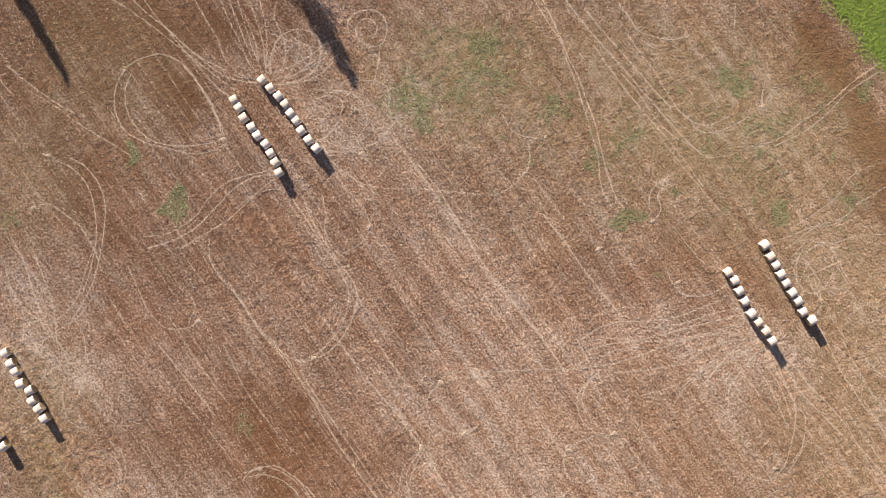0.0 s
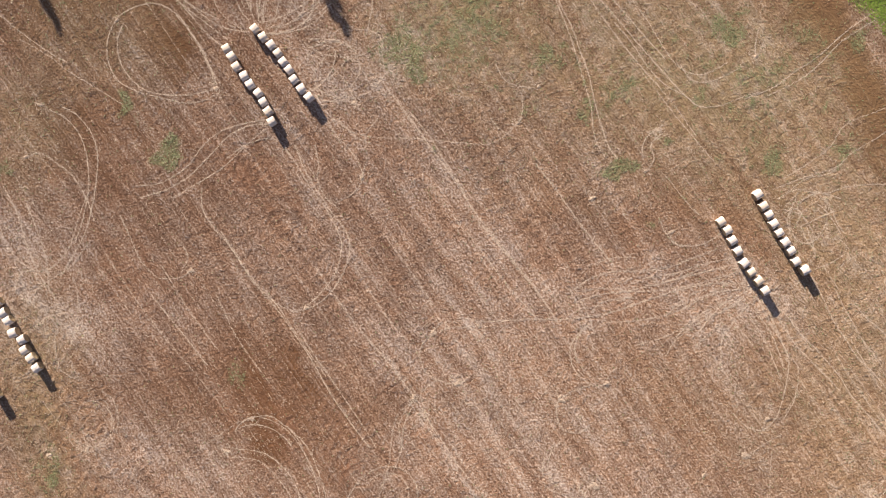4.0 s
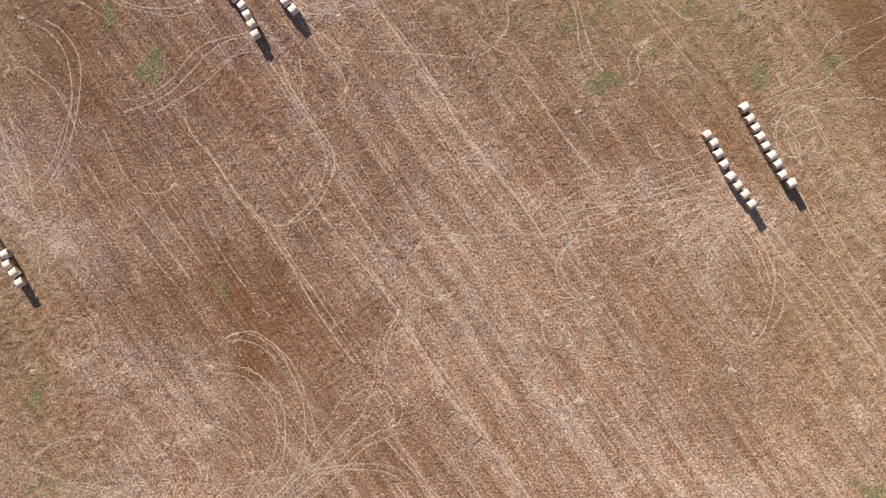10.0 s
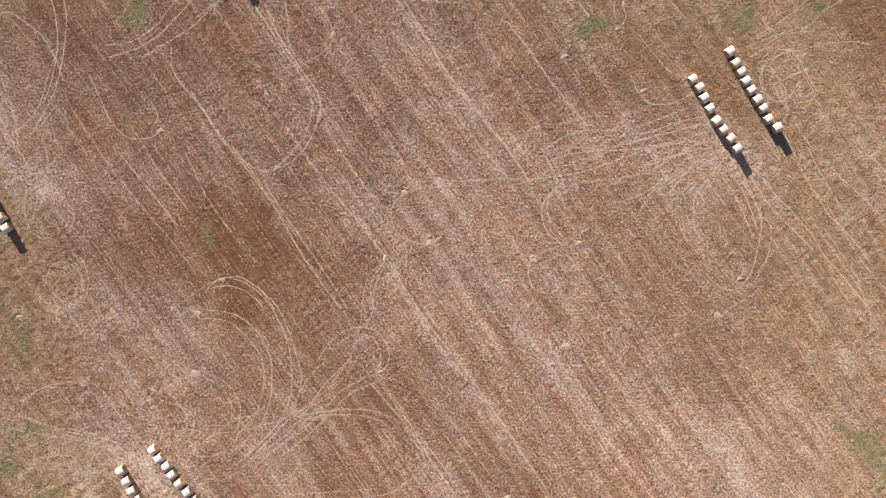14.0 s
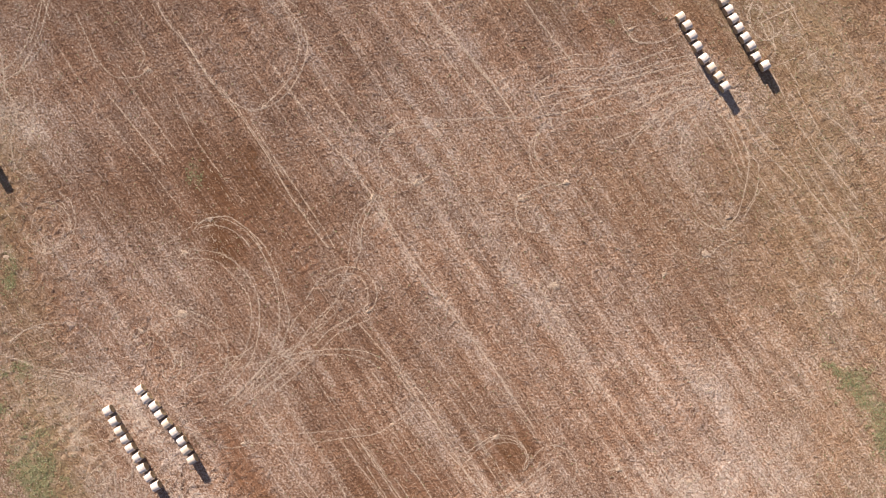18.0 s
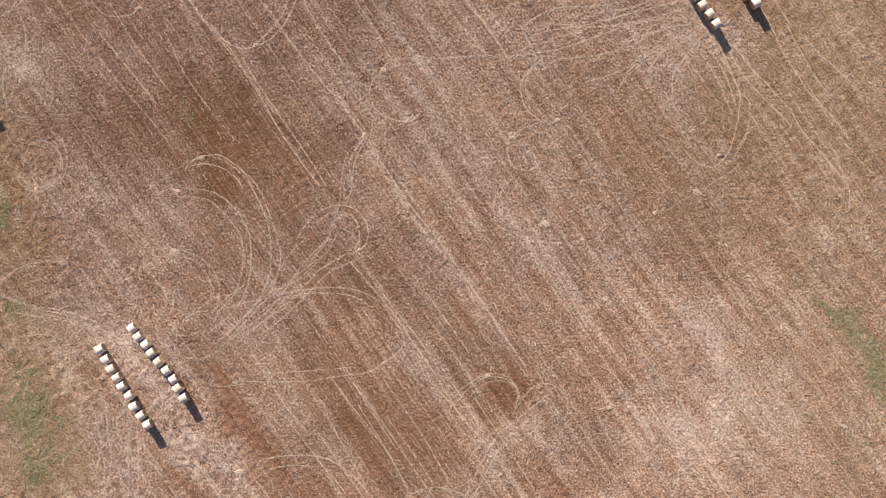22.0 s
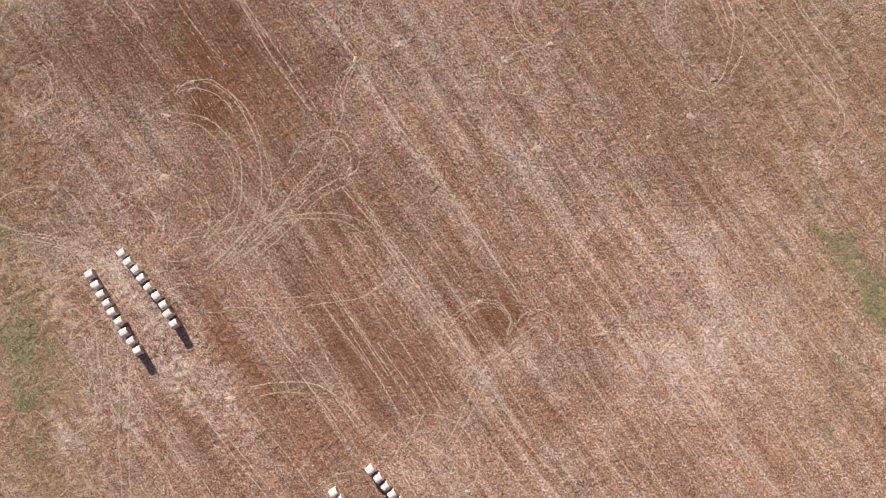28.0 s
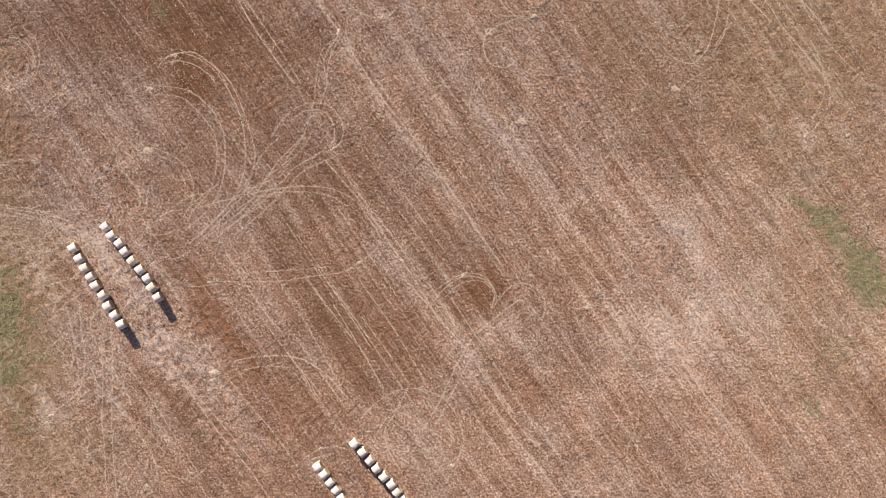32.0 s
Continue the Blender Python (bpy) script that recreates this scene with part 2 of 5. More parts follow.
lane(0.69, (-45.6, 34.6), (-43.4, 32.5), (-40.3, 30.1), (-36.7, 26.8), (-32.2, 23.5), (-28.0, 22.5))
lane(0.64, (-44.0, 34.6), (-41.6, 31.3), (-38.7, 28.5), (-35.4, 26.0), (-32.1, 24.4), (-29.7, 23.1))
lane(0.64, (-36.6, 34.6), (-35.0, 31.7), (-33.4, 28.9), (-32.3, 26.0), (-30.9, 24.4), (-28.5, 22.7))
lane(0.64, (-32.9, 34.6), (-31.7, 31.7), (-30.1, 28.4), (-28.9, 25.6), (-27.6, 24.1))
lane(0.64, (-30.5, 34.6), (-29.5, 31.3), (-28.3, 27.6), (-27.2, 24.8))
lane(0.64, (-28.8, 34.6), (-27.6, 31.3), (-26.7, 28.0), (-26.4, 24.4))
lane(0.64, (-27.2, 34.5), (-26.4, 30.9), (-26.2, 27.2), (-26.4, 24.4))
lane(0.79, (-38.3, 24.9), (-36.7, 23.1), (-34.8, 20.0), (-33.4, 17.2), (-32.8, 15.1))
lane(0.64, (-40.3, 29.7), (-37.1, 26.0), (-33.8, 22.3), (-31.3, 20.3))
lane(0.79, (-25.7, 23.9), (-25.6, 26.4), (-24.6, 28.8), (-22.7, 30.1), (-20.6, 30.2), (-18.8, 29.0), (-18.4, 26.8), (-19.0, 24.8), (-21.1, 23.1), (-23.5, 22.3), (-25.6, 22.3))
lane(0.69, (-23.9, 25.2), (-23.1, 27.2), (-21.5, 28.4), (-19.8, 27.2), (-20.2, 25.2), (-21.9, 23.9))
lane(0.69, (-26.4, 23.9), (-23.9, 24.4), (-20.7, 26.0), (-17.8, 28.0), (-15.7, 28.8))
lane(0.69, (-25.6, 22.3), (-22.3, 22.5), (-19.0, 23.5), (-16.1, 26.0))
lane(0.64, (-25.6, 22.7), (-23.9, 24.8), (-23.5, 27.2), (-24.1, 29.7), (-25.1, 32.1), (-24.7, 34.5))
lane(0.64, (-24.4, 22.3), (-22.3, 24.8), (-21.5, 27.6), (-21.9, 30.1))
lane(0.64, (-26.4, 24.4), (-25.2, 26.8), (-23.5, 28.4), (-21.1, 29.5))
lane(0.59, (-25.2, 23.1), (-22.7, 23.5), (-19.8, 24.9), (-17.4, 26.4))
lane(0.84, (-14.3, 29.6), (-14.4, 31.4), (-13.3, 32.6), (-11.2, 33.1), (-9.4, 32.2), (-8.8, 30.4), (-9.3, 28.4), (-10.8, 27.8), (-12.5, 28.4), (-13.3, 30.0), (-12.7, 31.4), (-11.2, 31.7), (-10.2, 30.4), (-10.8, 29.0))
lane(0.64, (-9.8, 28.0), (-10.0, 25.6), (-10.7, 22.3))
lane(0.69, (-14.5, 22.3), (-12.5, 22.9), (-10.4, 22.7), (-8.8, 21.9), (-8.4, 19.0), (-8.0, 16.2))
lane(0.74, (-19.0, 20.3), (-17.0, 20.7), (-15.3, 19.8), (-15.8, 17.0), (-17.4, 14.9), (-19.0, 14.1))
lane(0.69, (-17.8, 21.1), (-14.9, 21.1), (-12.5, 19.8), (-11.7, 17.0), (-13.3, 14.5), (-15.8, 14.1))
lane(0.69, (-16.6, 19.0), (-18.2, 17.0), (-17.8, 14.5), (-15.8, 13.3), (-12.5, 12.9))
lane(0.69, (-18.6, 13.3), (-15.8, 12.5), (-12.5, 13.1), (-10.0, 14.1), (-8.4, 15.8))
lane(0.64, (-19.4, 19.4), (-16.6, 18.2), (-14.1, 15.8), (-12.5, 13.1))
lane(0.64, (-19.8, 21.1), (-17.4, 19.4), (-14.5, 19.0), (-11.7, 18.2))
lane(0.64, (-18.2, 14.9), (-15.8, 16.2), (-13.3, 18.6), (-10.8, 19.4))
lane(0.74, (-22.6, 5.9), (-20.7, 3.1), (-18.7, -0.2), (-16.6, -3.1), (-14.7, -6.8), (-14.4, -9.3), (-15.4, -12.6), (-17.1, -15.0), (-19.1, -16.9))
lane(0.79, (-21.1, 6.3), (-19.9, 3.1), (-18.3, 0.2), (-15.8, -3.5), (-13.5, -6.8), (-13.2, -9.3), (-14.3, -12.6), (-16.2, -15.5), (-18.7, -17.3), (-21.6, -17.9), (-24.1, -16.7))
lane(0.69, (-34.7, -0.2), (-34.6, -3.1), (-33.1, -5.6), (-30.6, -8.5), (-28.4, -11.8), (-26.1, -14.6), (-23.7, -17.1))
lane(0.79, (-31.9, -6.4), (-29.8, -9.7), (-27.4, -13.4), (-24.9, -16.3), (-22.4, -19.6), (-19.1, -24.5), (-15.8, -30.3), (-11.7, -36.1), (-10.2, -37.9))
lane(0.69, (-21.4, -19.2), (-19.8, -22.1), (-17.9, -25.0), (-14.2, -30.3), (-10.9, -35.3), (-9.3, -37.9))
lane(0.69, (-17.0, 10.8), (-15.0, 7.6), (-12.5, 4.7), (-11.3, 1.8), (-12.5, -0.6), (-15.4, -2.3))
lane(0.74, (-18.2, 6.3), (-17.7, 3.5), (-17.8, 1.0), (-16.6, -1.5), (-14.6, -3.1))
lane(0.64, (-15.8, 10.0), (-12.5, 8.0), (-9.2, 7.3), (-4.3, 7.2), (1.5, 6.7), (6.4, 6.3), (8.8, 7.2), (11.5, 9.6))
lane(0.59, (-11.3, 1.8), (-10.7, 4.3), (-10.8, 7.6), (-9.2, 10.0))
lane(0.94, (-7.6, 14.1), (-4.3, 10.0), (-0.6, 4.7), (2.3, 1.0), (4.7, -3.1), (7.6, -6.8), (10.9, -10.9), (13.8, -14.6), (17.1, -19.5))
lane(0.69, (-4.3, 10.8), (-1.4, 7.2), (1.1, 3.1), (3.5, -0.6))
lane(0.79, (-24.0, 9.2), (-27.3, 9.1), (-30.6, 7.6), (-33.5, 4.7), (-36.4, 1.8), (-39.7, -0.2), (-43.8, -1.5))
lane(0.74, (-24.8, 10.0), (-28.9, 9.2), (-32.2, 8.0), (-34.7, 5.9), (-36.8, 3.1), (-40.5, 0.8), (-44.2, 0.2))
lane(0.69, (-25.6, 8.4), (-28.5, 5.9), (-31.4, 3.1), (-34.7, 1.0), (-38.9, -1.5))
lane(0.64, (-22.4, 6.3), (-24.8, 7.2), (-28.1, 6.3), (-31.0, 4.3))
lane(0.79, (-54.9, 11.7), (-52.8, 10.5), (-50.8, 8.0), (-49.9, 5.1), (-50.0, 1.8), (-50.6, -2.3), (-51.7, -6.4), (-53.4, -9.7), (-55.4, -13.0))
lane(0.74, (-56.9, 11.3), (-54.5, 10.1), (-52.4, 7.6), (-51.4, 4.3), (-51.2, 0.2), (-52.1, -4.8), (-53.3, -8.1))
lane(0.74, (-60.3, 4.5), (-58.2, 5.0), (-55.7, 3.5), (-53.3, 1.4), (-51.4, -1.9), (-50.4, -4.8))
lane(0.54, (-62.7, 10.9), (-58.6, 5.1), (-54.5, 0.2))
lane(0.59, (-61.0, 21.5), (-56.9, 19.1), (-53.6, 16.6), (-49.5, 14.2), (-46.2, 12.1))
lane(0.64, (-64.2, 25.2), (-60.1, 21.9), (-56.0, 19.1), (-54.4, 18.3))
lane(0.69, (-63.6, 0.2), (-61.6, -3.9), (-60.4, -8.1), (-58.7, -12.2), (-57.1, -14.7))
lane(0.69, (-60.3, -2.3), (-58.7, -6.4), (-57.5, -10.5), (-57.1, -14.7))
lane(0.69, (-64.5, -4.8), (-62.9, -8.9), (-60.4, -11.4), (-58.3, -12.2), (-56.3, -11.4))
lane(0.69, (-58.3, -13.8), (-59.6, -12.2), (-61.2, -12.6), (-62.1, -14.7))
lane(0.69, (-57.5, -12.2), (-55.4, -10.5), (-53.8, -8.1), (-52.5, -3.9), (-51.2, -0.6))
lane(0.69, (-58.8, -14.7), (-56.3, -13.0), (-53.8, -11.4), (-51.3, -8.1))
lane(0.64, (-54.6, -11.4), (-53.0, -14.7), (-53.0, -18.8), (-53.9, -22.9))
lane(0.59, (-60.4, -16.3), (-58.0, -18.0), (-55.5, -19.6), (-53.0, -22.1))
lane(0.59, (-59.6, -20.5), (-57.1, -18.8), (-53.8, -18.0))
lane(0.59, (-57.1, -14.7), (-55.5, -18.0), (-56.3, -22.1), (-55.5, -26.3), (-53.5, -27.9))
lane(0.69, (-49.8, -30.4), (-48.5, -32.0), (-48.0, -34.5), (-49.0, -37.0), (-51.5, -37.9), (-53.5, -37.0))
lane(0.59, (-58.1, -31.2), (-55.6, -34.6), (-53.1, -37.0), (-50.6, -38.0))
lane(0.64, (-49.8, -29.6), (-47.7, -31.2), (-47.1, -34.5), (-48.2, -37.4))
lane(0.79, (-36.3, -11.9), (-37.7, -13.0), (-40.6, -13.2), (-42.2, -12.2), (-43.9, -10.1), (-45.5, -6.4), (-46.7, -3.9))
lane(0.64, (-37.6, -8.0), (-36.8, -10.1), (-37.7, -12.2))
lane(0.59, (-49.2, -8.9), (-45.5, -14.7), (-40.6, -21.3), (-36.5, -26.2), (-32.4, -31.2))
lane(0.74, (-42.2, -15.5), (-38.9, -19.6), (-36.9, -22.1), (-34.0, -25.8))
lane(0.69, (-25.7, -14.6), (-23.2, -17.9), (-20.4, -22.1), (-16.7, -27.4))
lane(0.54, (-32.7, -15.5), (-29.9, -21.3), (-26.6, -26.2), (-22.5, -31.2))
lane(0.89, (-29.9, -35.3), (-29.1, -34.3), (-27.4, -33.5), (-24.9, -33.3), (-22.9, -34.5), (-21.2, -36.1), (-20.0, -38.0))
lane(0.79, (-29.1, -34.9), (-27.0, -34.5), (-24.5, -35.2), (-22.5, -36.6), (-21.7, -37.8))
lane(0.76, (12.5, 34.5), (14.5, 31.2), (16.2, 28.8), (17.0, 26.3), (18.6, 22.3), (19.9, 18.2), (20.9, 14.9), (21.8, 11.6), (22.1, 8.4), (22.9, 5.9), (24.0, 4.3))
lane(0.81, (13.7, 34.5), (15.7, 30.4), (17.4, 26.3), (19.0, 23.1), (20.3, 19.4), (21.5, 16.1), (22.3, 12.5), (23.2, 9.2), (24.4, 5.9), (25.6, 4.3))
lane(0.86, (17.0, 34.5), (20.2, 30.4), (23.1, 27.1), (25.6, 24.3), (28.4, 21.0), (31.7, 17.3), (34.6, 14.1), (37.0, 12.0))
lane(0.86, (19.8, 33.2), (22.7, 29.6), (26.0, 25.9), (29.2, 22.2), (32.5, 18.6))
lane(0.76, (24.7, 34.0), (25.9, 32.4), (27.6, 30.0), (30.0, 29.1), (32.5, 28.7), (34.9, 29.3))
lane(0.81, (25.9, 29.6), (27.6, 27.1), (30.0, 23.9), (32.5, 19.8), (34.1, 17.8), (35.8, 16.7), (37.8, 16.4), (39.9, 17.2), (41.5, 18.2))
lane(0.76, (25.1, 23.9), (27.6, 21.0), (30.1, 17.3), (32.5, 14.9), (35.4, 13.3), (37.4, 11.8), (40.7, 12.0), (44.0, 13.3), (47.2, 14.1))
lane(0.76, (21.1, 27.9), (25.2, 22.2), (29.2, 17.3), (33.4, 12.5), (37.0, 7.5))
lane(0.76, (34.6, 17.8), (36.2, 15.7), (38.2, 15.3), (40.3, 15.9), (43.9, 17.7))
lane(0.91, (41.5, 34.0), (41.4, 30.8))
lane(0.71, (40.6, 33.6), (39.0, 32.8), (37.3, 32.0))
lane(0.81, (45.9, 23.0), (45.5, 21.0), (45.4, 19.0))
lane(0.71, (46.8, 21.4), (45.9, 19.4), (45.1, 18.6))
lane(0.86, (44.0, 12.9), (48.0, 14.5), (51.3, 16.9), (54.5, 19.0), (58.5, 22.6), (63.2, 25.9), (65.8, 27.5))
lane(0.81, (47.2, 13.3), (51.3, 15.3), (54.5, 17.7), (57.7, 21.0), (63.2, 24.6), (65.8, 26.3))
lane(0.71, (49.7, 1.4), (53.0, 3.5), (56.2, 5.9), (58.6, 9.2), (63.3, 11.2), (65.9, 12.4))
lane(0.76, (48.1, -0.2), (52.2, 1.4), (57.1, 3.0), (59.5, 5.1), (63.4, 7.5), (66.0, 9.2))
lane(0.76, (48.9, -1.5), (51.4, -0.2), (53.8, -0.6), (56.3, -0.6), (58.7, 0.2), (63.4, 0.6), (66.0, 0.2))
lane(0.66, (50.2, -0.6), (53.0, 1.4), (56.3, 2.2), (58.7, 4.3))
lane(0.76, (49.8, -3.1), (52.2, -3.9), (53.9, -6.4), (53.9, -8.8))
lane(0.76, (51.4, -1.5), (50.2, -4.7), (51.4, -7.2), (53.1, -8.0), (54.7, -7.2))
lane(0.71, (53.0, -5.5), (54.3, -9.6), (53.1, -11.3))
lane(0.71, (54.7, -2.3), (56.3, -3.9), (57.9, -6.4))
lane(0.71, (55.5, -1.5), (55.9, -4.7), (54.7, -7.2))
lane(0.81, (53.9, -12.9), (55.6, -16.2), (57.2, -19.5), (58.9, -22.0), (60.5, -24.4), (63.7, -27.7), (66.3, -31.0))
lane(0.96, (49.5, -17.5), (52.3, -21.1), (54.8, -23.6), (57.7, -26.9), (59.8, -30.2), (62.7, -33.5), (66.4, -38.0))
lane(0.86, (48.6, -17.9), (51.1, -22.0), (53.2, -24.4), (56.1, -27.3), (58.1, -29.4))
lane(0.86, (47.8, -18.3), (49.5, -22.0), (50.6, -25.3), (49.9, -30.2), (48.7, -33.5), (46.7, -35.2), (44.2, -34.4), (42.6, -32.7))
lane(0.76, (47.0, -17.9), (48.9, -21.2), (50.7, -24.4), (52.0, -26.1), (51.6, -30.2), (50.0, -33.5))
lane(0.81, (59.7, -16.2), (61.7, -18.7), (63.6, -20.3), (66.3, -22.8))
lane(0.71, (57.2, -14.6), (58.9, -17.9), (61.3, -22.0), (63.7, -25.2))
lane(0.76, (40.8, -6.4), (38.4, -8.0), (35.9, -8.4), (33.9, -7.9), (32.6, -6.4), (31.8, -4.7))
lane(0.81, (40.0, -8.8), (36.7, -10.1), (33.5, -11.3), (29.4, -12.0), (25.3, -12.1), (22.0, -13.0), (19.5, -14.6))
lane(0.76, (41.6, -11.3), (38.4, -12.1), (33.5, -13.4), (28.6, -14.6), (23.6, -15.4), (20.4, -16.2))
lane(0.81, (44.1, -13.8), (40.0, -13.8), (35.1, -14.6), (30.2, -16.2), (25.3, -17.9), (21.2, -18.7), (17.1, -19.1), (12.2, -19.1), (7.2, -19.4), (4.8, -19.3))
lane(0.76, (43.3, -14.6), (39.2, -15.4), (34.3, -17.9), (29.4, -19.1), (24.5, -19.5))
lane(0.71, (42.5, -16.2), (38.4, -17.9), (33.5, -21.2), (28.6, -22.8))
lane(0.71, (44.1, -15.8), (40.9, -17.9), (37.6, -19.5), (34.3, -22.0), (32.7, -24.5))
lane(0.71, (44.9, -16.6), (42.5, -19.5), (40.9, -22.0), (40.9, -26.1))
lane(0.71, (43.3, -12.1), (37.6, -13.8), (31.8, -14.8), (26.9, -15.0))
lane(0.71, (42.5, -10.1), (38.4, -10.9), (34.3, -12.3), (29.4, -13.1))
lane(0.71, (19.5, -14.6), (20.8, -17.1), (21.6, -18.7), (22.4, -21.2))
lane(0.81, (22.0, -19.5), (20.0, -21.2), (18.9, -23.3), (19.2, -25.7), (20.4, -27.4), (22.0, -28.6), (24.5, -28.6))
lane(0.71, (21.0, -20.0), (19.6, -22.8), (20.0, -25.3))
lane(0.91, (17.9, -30.3), (17.0, -31.5), (17.1, -33.6), (18.1, -35.2), (20.0, -35.6), (21.6, -34.8))
lane(0.76, (17.9, -30.4), (19.6, -29.4), (22.0, -28.6))
lane(0.79, (-1.0, -21.2), (-2.5, -22.5), (-3.0, -24.5), (-2.2, -26.6), (-0.2, -28.0), (2.3, -28.5), (4.4, -27.4))
lane(0.79, (-0.2, -20.8), (2.3, -20.2), (4.8, -20.5), (6.4, -21.6))
lane(0.69, (4.8, -19.1), (0.6, -19.6), (-1.0, -20.8))
lane(0.69, (-3.1, -30.3), (-4.7, -32.0), (-6.0, -34.5), (-5.5, -37.9))
lane(0.69, (-2.9, -30.3), (-1.8, -33.6), (-0.2, -36.9))
lane(0.64, (-3.5, -29.9), (-5.1, -27.8), (-7.6, -24.5))
lane(0.64, (-2.6, -29.5), (-0.2, -27.8))
lane(0.66, (11.3, 7.1), (8.8, 8.4), (7.2, 10.0))
lane(0.81, (13.3, 14.5), (10.9, 14.8), (9.2, 15.7), (8.0, 17.8))
lane(0.76, (11.5, 9.6), (11.9, 11.6), (11.7, 14.1))
lane(0.81, (29.3, 4.3), (29.3, 6.3), (30.5, 8.0), (32.5, 9.2))
lane(0.81, (30.1, 2.6), (30.9, 4.3), (30.5, 6.3), (32.1, 8.0))
lane(0.81, (13.8, 3.5), (17.0, -0.6), (21.2, -6.4), (25.3, -11.3))
lane(0.64, (3.9, -6.4), (8.9, -13.0), (13.8, -18.7))
lane(0.69, (-18.3, -11.3), (-12.5, -19.6), (-7.6, -25.4), (-3.9, -30.3))
lane(0.59, (-8.4, -6.4), (-4.3, -12.1), (-1.0, -17.1))
lane(0.74, (4.7, -3.9), (8.9, -8.8), (13.0, -13.8))
lane(0.59, (-12.5, -11.3), (-8.4, -17.9), (-4.3, -22.9))
lane(0.59, (-40.6, -11.3), (-36.5, -18.0), (-32.4, -23.7))
lane(0.71, (32.6, 1.8), (35.9, -2.3), (37.5, -3.9))
lane(0.66, (29.3, 16.5), (35.0, 9.2), (39.9, 3.5))
lane(0.61, (-53.6, -35.2), (-52.8, -32.3), (-51.1, -31.1), (-49.0, -31.9), (-47.8, -34.0), (-48.0, -36.0), (-49.5, -37.7), (-51.6, -38.5), (-53.6, -37.7), (-54.9, -35.6))
lane(0.53, (-52.4, -35.6), (-51.6, -37.3), (-49.5, -36.9), (-48.7, -34.8), (-49.5, -33.2))
lane(0.74, (-30.2, -38.0), (-25.6, -38.8), (-22.4, -41.4), (-20.7, -44.7), (-20.4, -48.8), (-21.2, -53.0), (-23.3, -56.3), (-26.6, -59.2))
lane(0.70, (-30.6, -39.3), (-26.5, -39.9), (-23.2, -43.1), (-21.8, -45.5), (-21.6, -48.8), (-22.6, -53.0), (-25.4, -56.3))
lane(0.70, (-27.5, -33.4), (-25.6, -33.6), (-23.1, -34.8), (-20.7, -37.3), (-18.9, -40.6), (-17.8, -43.9), (-17.5, -47.2), (-17.7, -50.5), (-19.1, -53.8), (-21.6, -57.1), (-24.6, -60.0))
lane(0.66, (-22.3, -34.8), (-19.5, -37.7), (-17.8, -41.4), (-16.8, -44.7), (-16.1, -47.6), (-16.5, -50.5), (-17.9, -53.8), (-20.8, -57.1), (-23.7, -60.0))
lane(0.56, (-27.5, -33.4), (-29.7, -34.4), (-32.2, -36.1), (-33.9, -37.3), (-35.5, -38.5))
lane(0.70, (-30.2, -47.2), (-28.2, -48.0), (-26.1, -49.8), (-25.1, -52.1), (-25.3, -54.6), (-26.6, -57.1))
lane(0.66, (-30.2, -48.0), (-27.8, -49.3), (-26.4, -51.7), (-26.3, -54.2))
lane(0.61, (-31.9, -47.6), (-34.0, -48.4), (-36.0, -49.5), (-38.1, -50.5), (-39.4, -52.1))
lane(0.53, (-34.0, -48.8), (-36.5, -52.1), (-37.3, -55.5))
lane(0.53, (-36.5, -51.3), (-34.0, -52.1), (-31.9, -53.8), (-32.4, -56.3), (-34.0, -57.1))
lane(0.61, (-56.3, -51.5), (-54.6, -49.8), (-51.3, -48.8), (-47.2, -48.8))
lane(0.48, (-53.8, -50.9), (-50.5, -49.7))
lane(0.61, (-58.8, -53.0), (-53.4, -55.0), (-48.4, -55.9), (-44.4, -57.1), (-41.1, -59.6), (-38.6, -61.3))
lane(0.53, (-58.9, -55.4), (-53.4, -56.5), (-49.3, -57.1), (-45.1, -58.1), (-42.4, -60.0))
lane(0.74, (-13.7, -45.5), (-12.1, -43.1), (-10.0, -41.3), (-7.5, -40.6), (-5.1, -41.3), (-3.6, -43.1), (-3.3, -45.1), (-4.0, -46.8), (-5.1, -47.4))
lane(0.66, (-10.8, -43.1), (-8.8, -41.8), (-6.3, -41.8), (-4.8, -43.5), (-4.6, -45.6), (-5.3, -47.0))
lane(0.66, (-9.2, -44.7), (-8.4, -43.1), (-7.1, -41.8), (-5.9, -39.0), (-5.5, -36.5), (-5.1, -34.0), (-3.4, -30.8))
lane(0.61, (-11.7, -48.8), (-9.2, -45.5), (-8.0, -42.3), (-7.4, -39.8), (-7.1, -36.5), (-6.3, -33.2), (-4.2, -31.2))
lane(0.61, (-5.9, -47.2), (-7.6, -48.4), (-10.1, -49.7), (-12.5, -52.2), (-15.0, -53.8), (-17.5, -56.3), (-20.0, -58.8))
lane(0.61, (-3.9, -48.0), (-6.8, -49.3), (-9.2, -50.5), (-11.7, -53.0), (-15.0, -56.3), (-19.2, -59.6))
lane(0.66, (-9.2, -45.5), (-12.5, -48.8), (-15.0, -52.2), (-17.5, -55.5), (-21.7, -58.8), (-25.0, -61.3))
lane(0.61, (-10.0, -48.0), (-13.4, -50.5), (-17.5, -53.8), (-21.6, -57.1), (-25.8, -60.9))
lane(0.56, (-12.5, -45.5), (-15.0, -48.0), (-17.5, -52.2), (-20.8, -56.3))
lane(0.56, (-8.0, -45.1), (-9.2, -47.2), (-12.5, -50.5), (-15.8, -53.0))
lane(0.56, (-7.2, -48.0), (-11.3, -50.5), (-15.0, -52.2), (-19.2, -54.2))
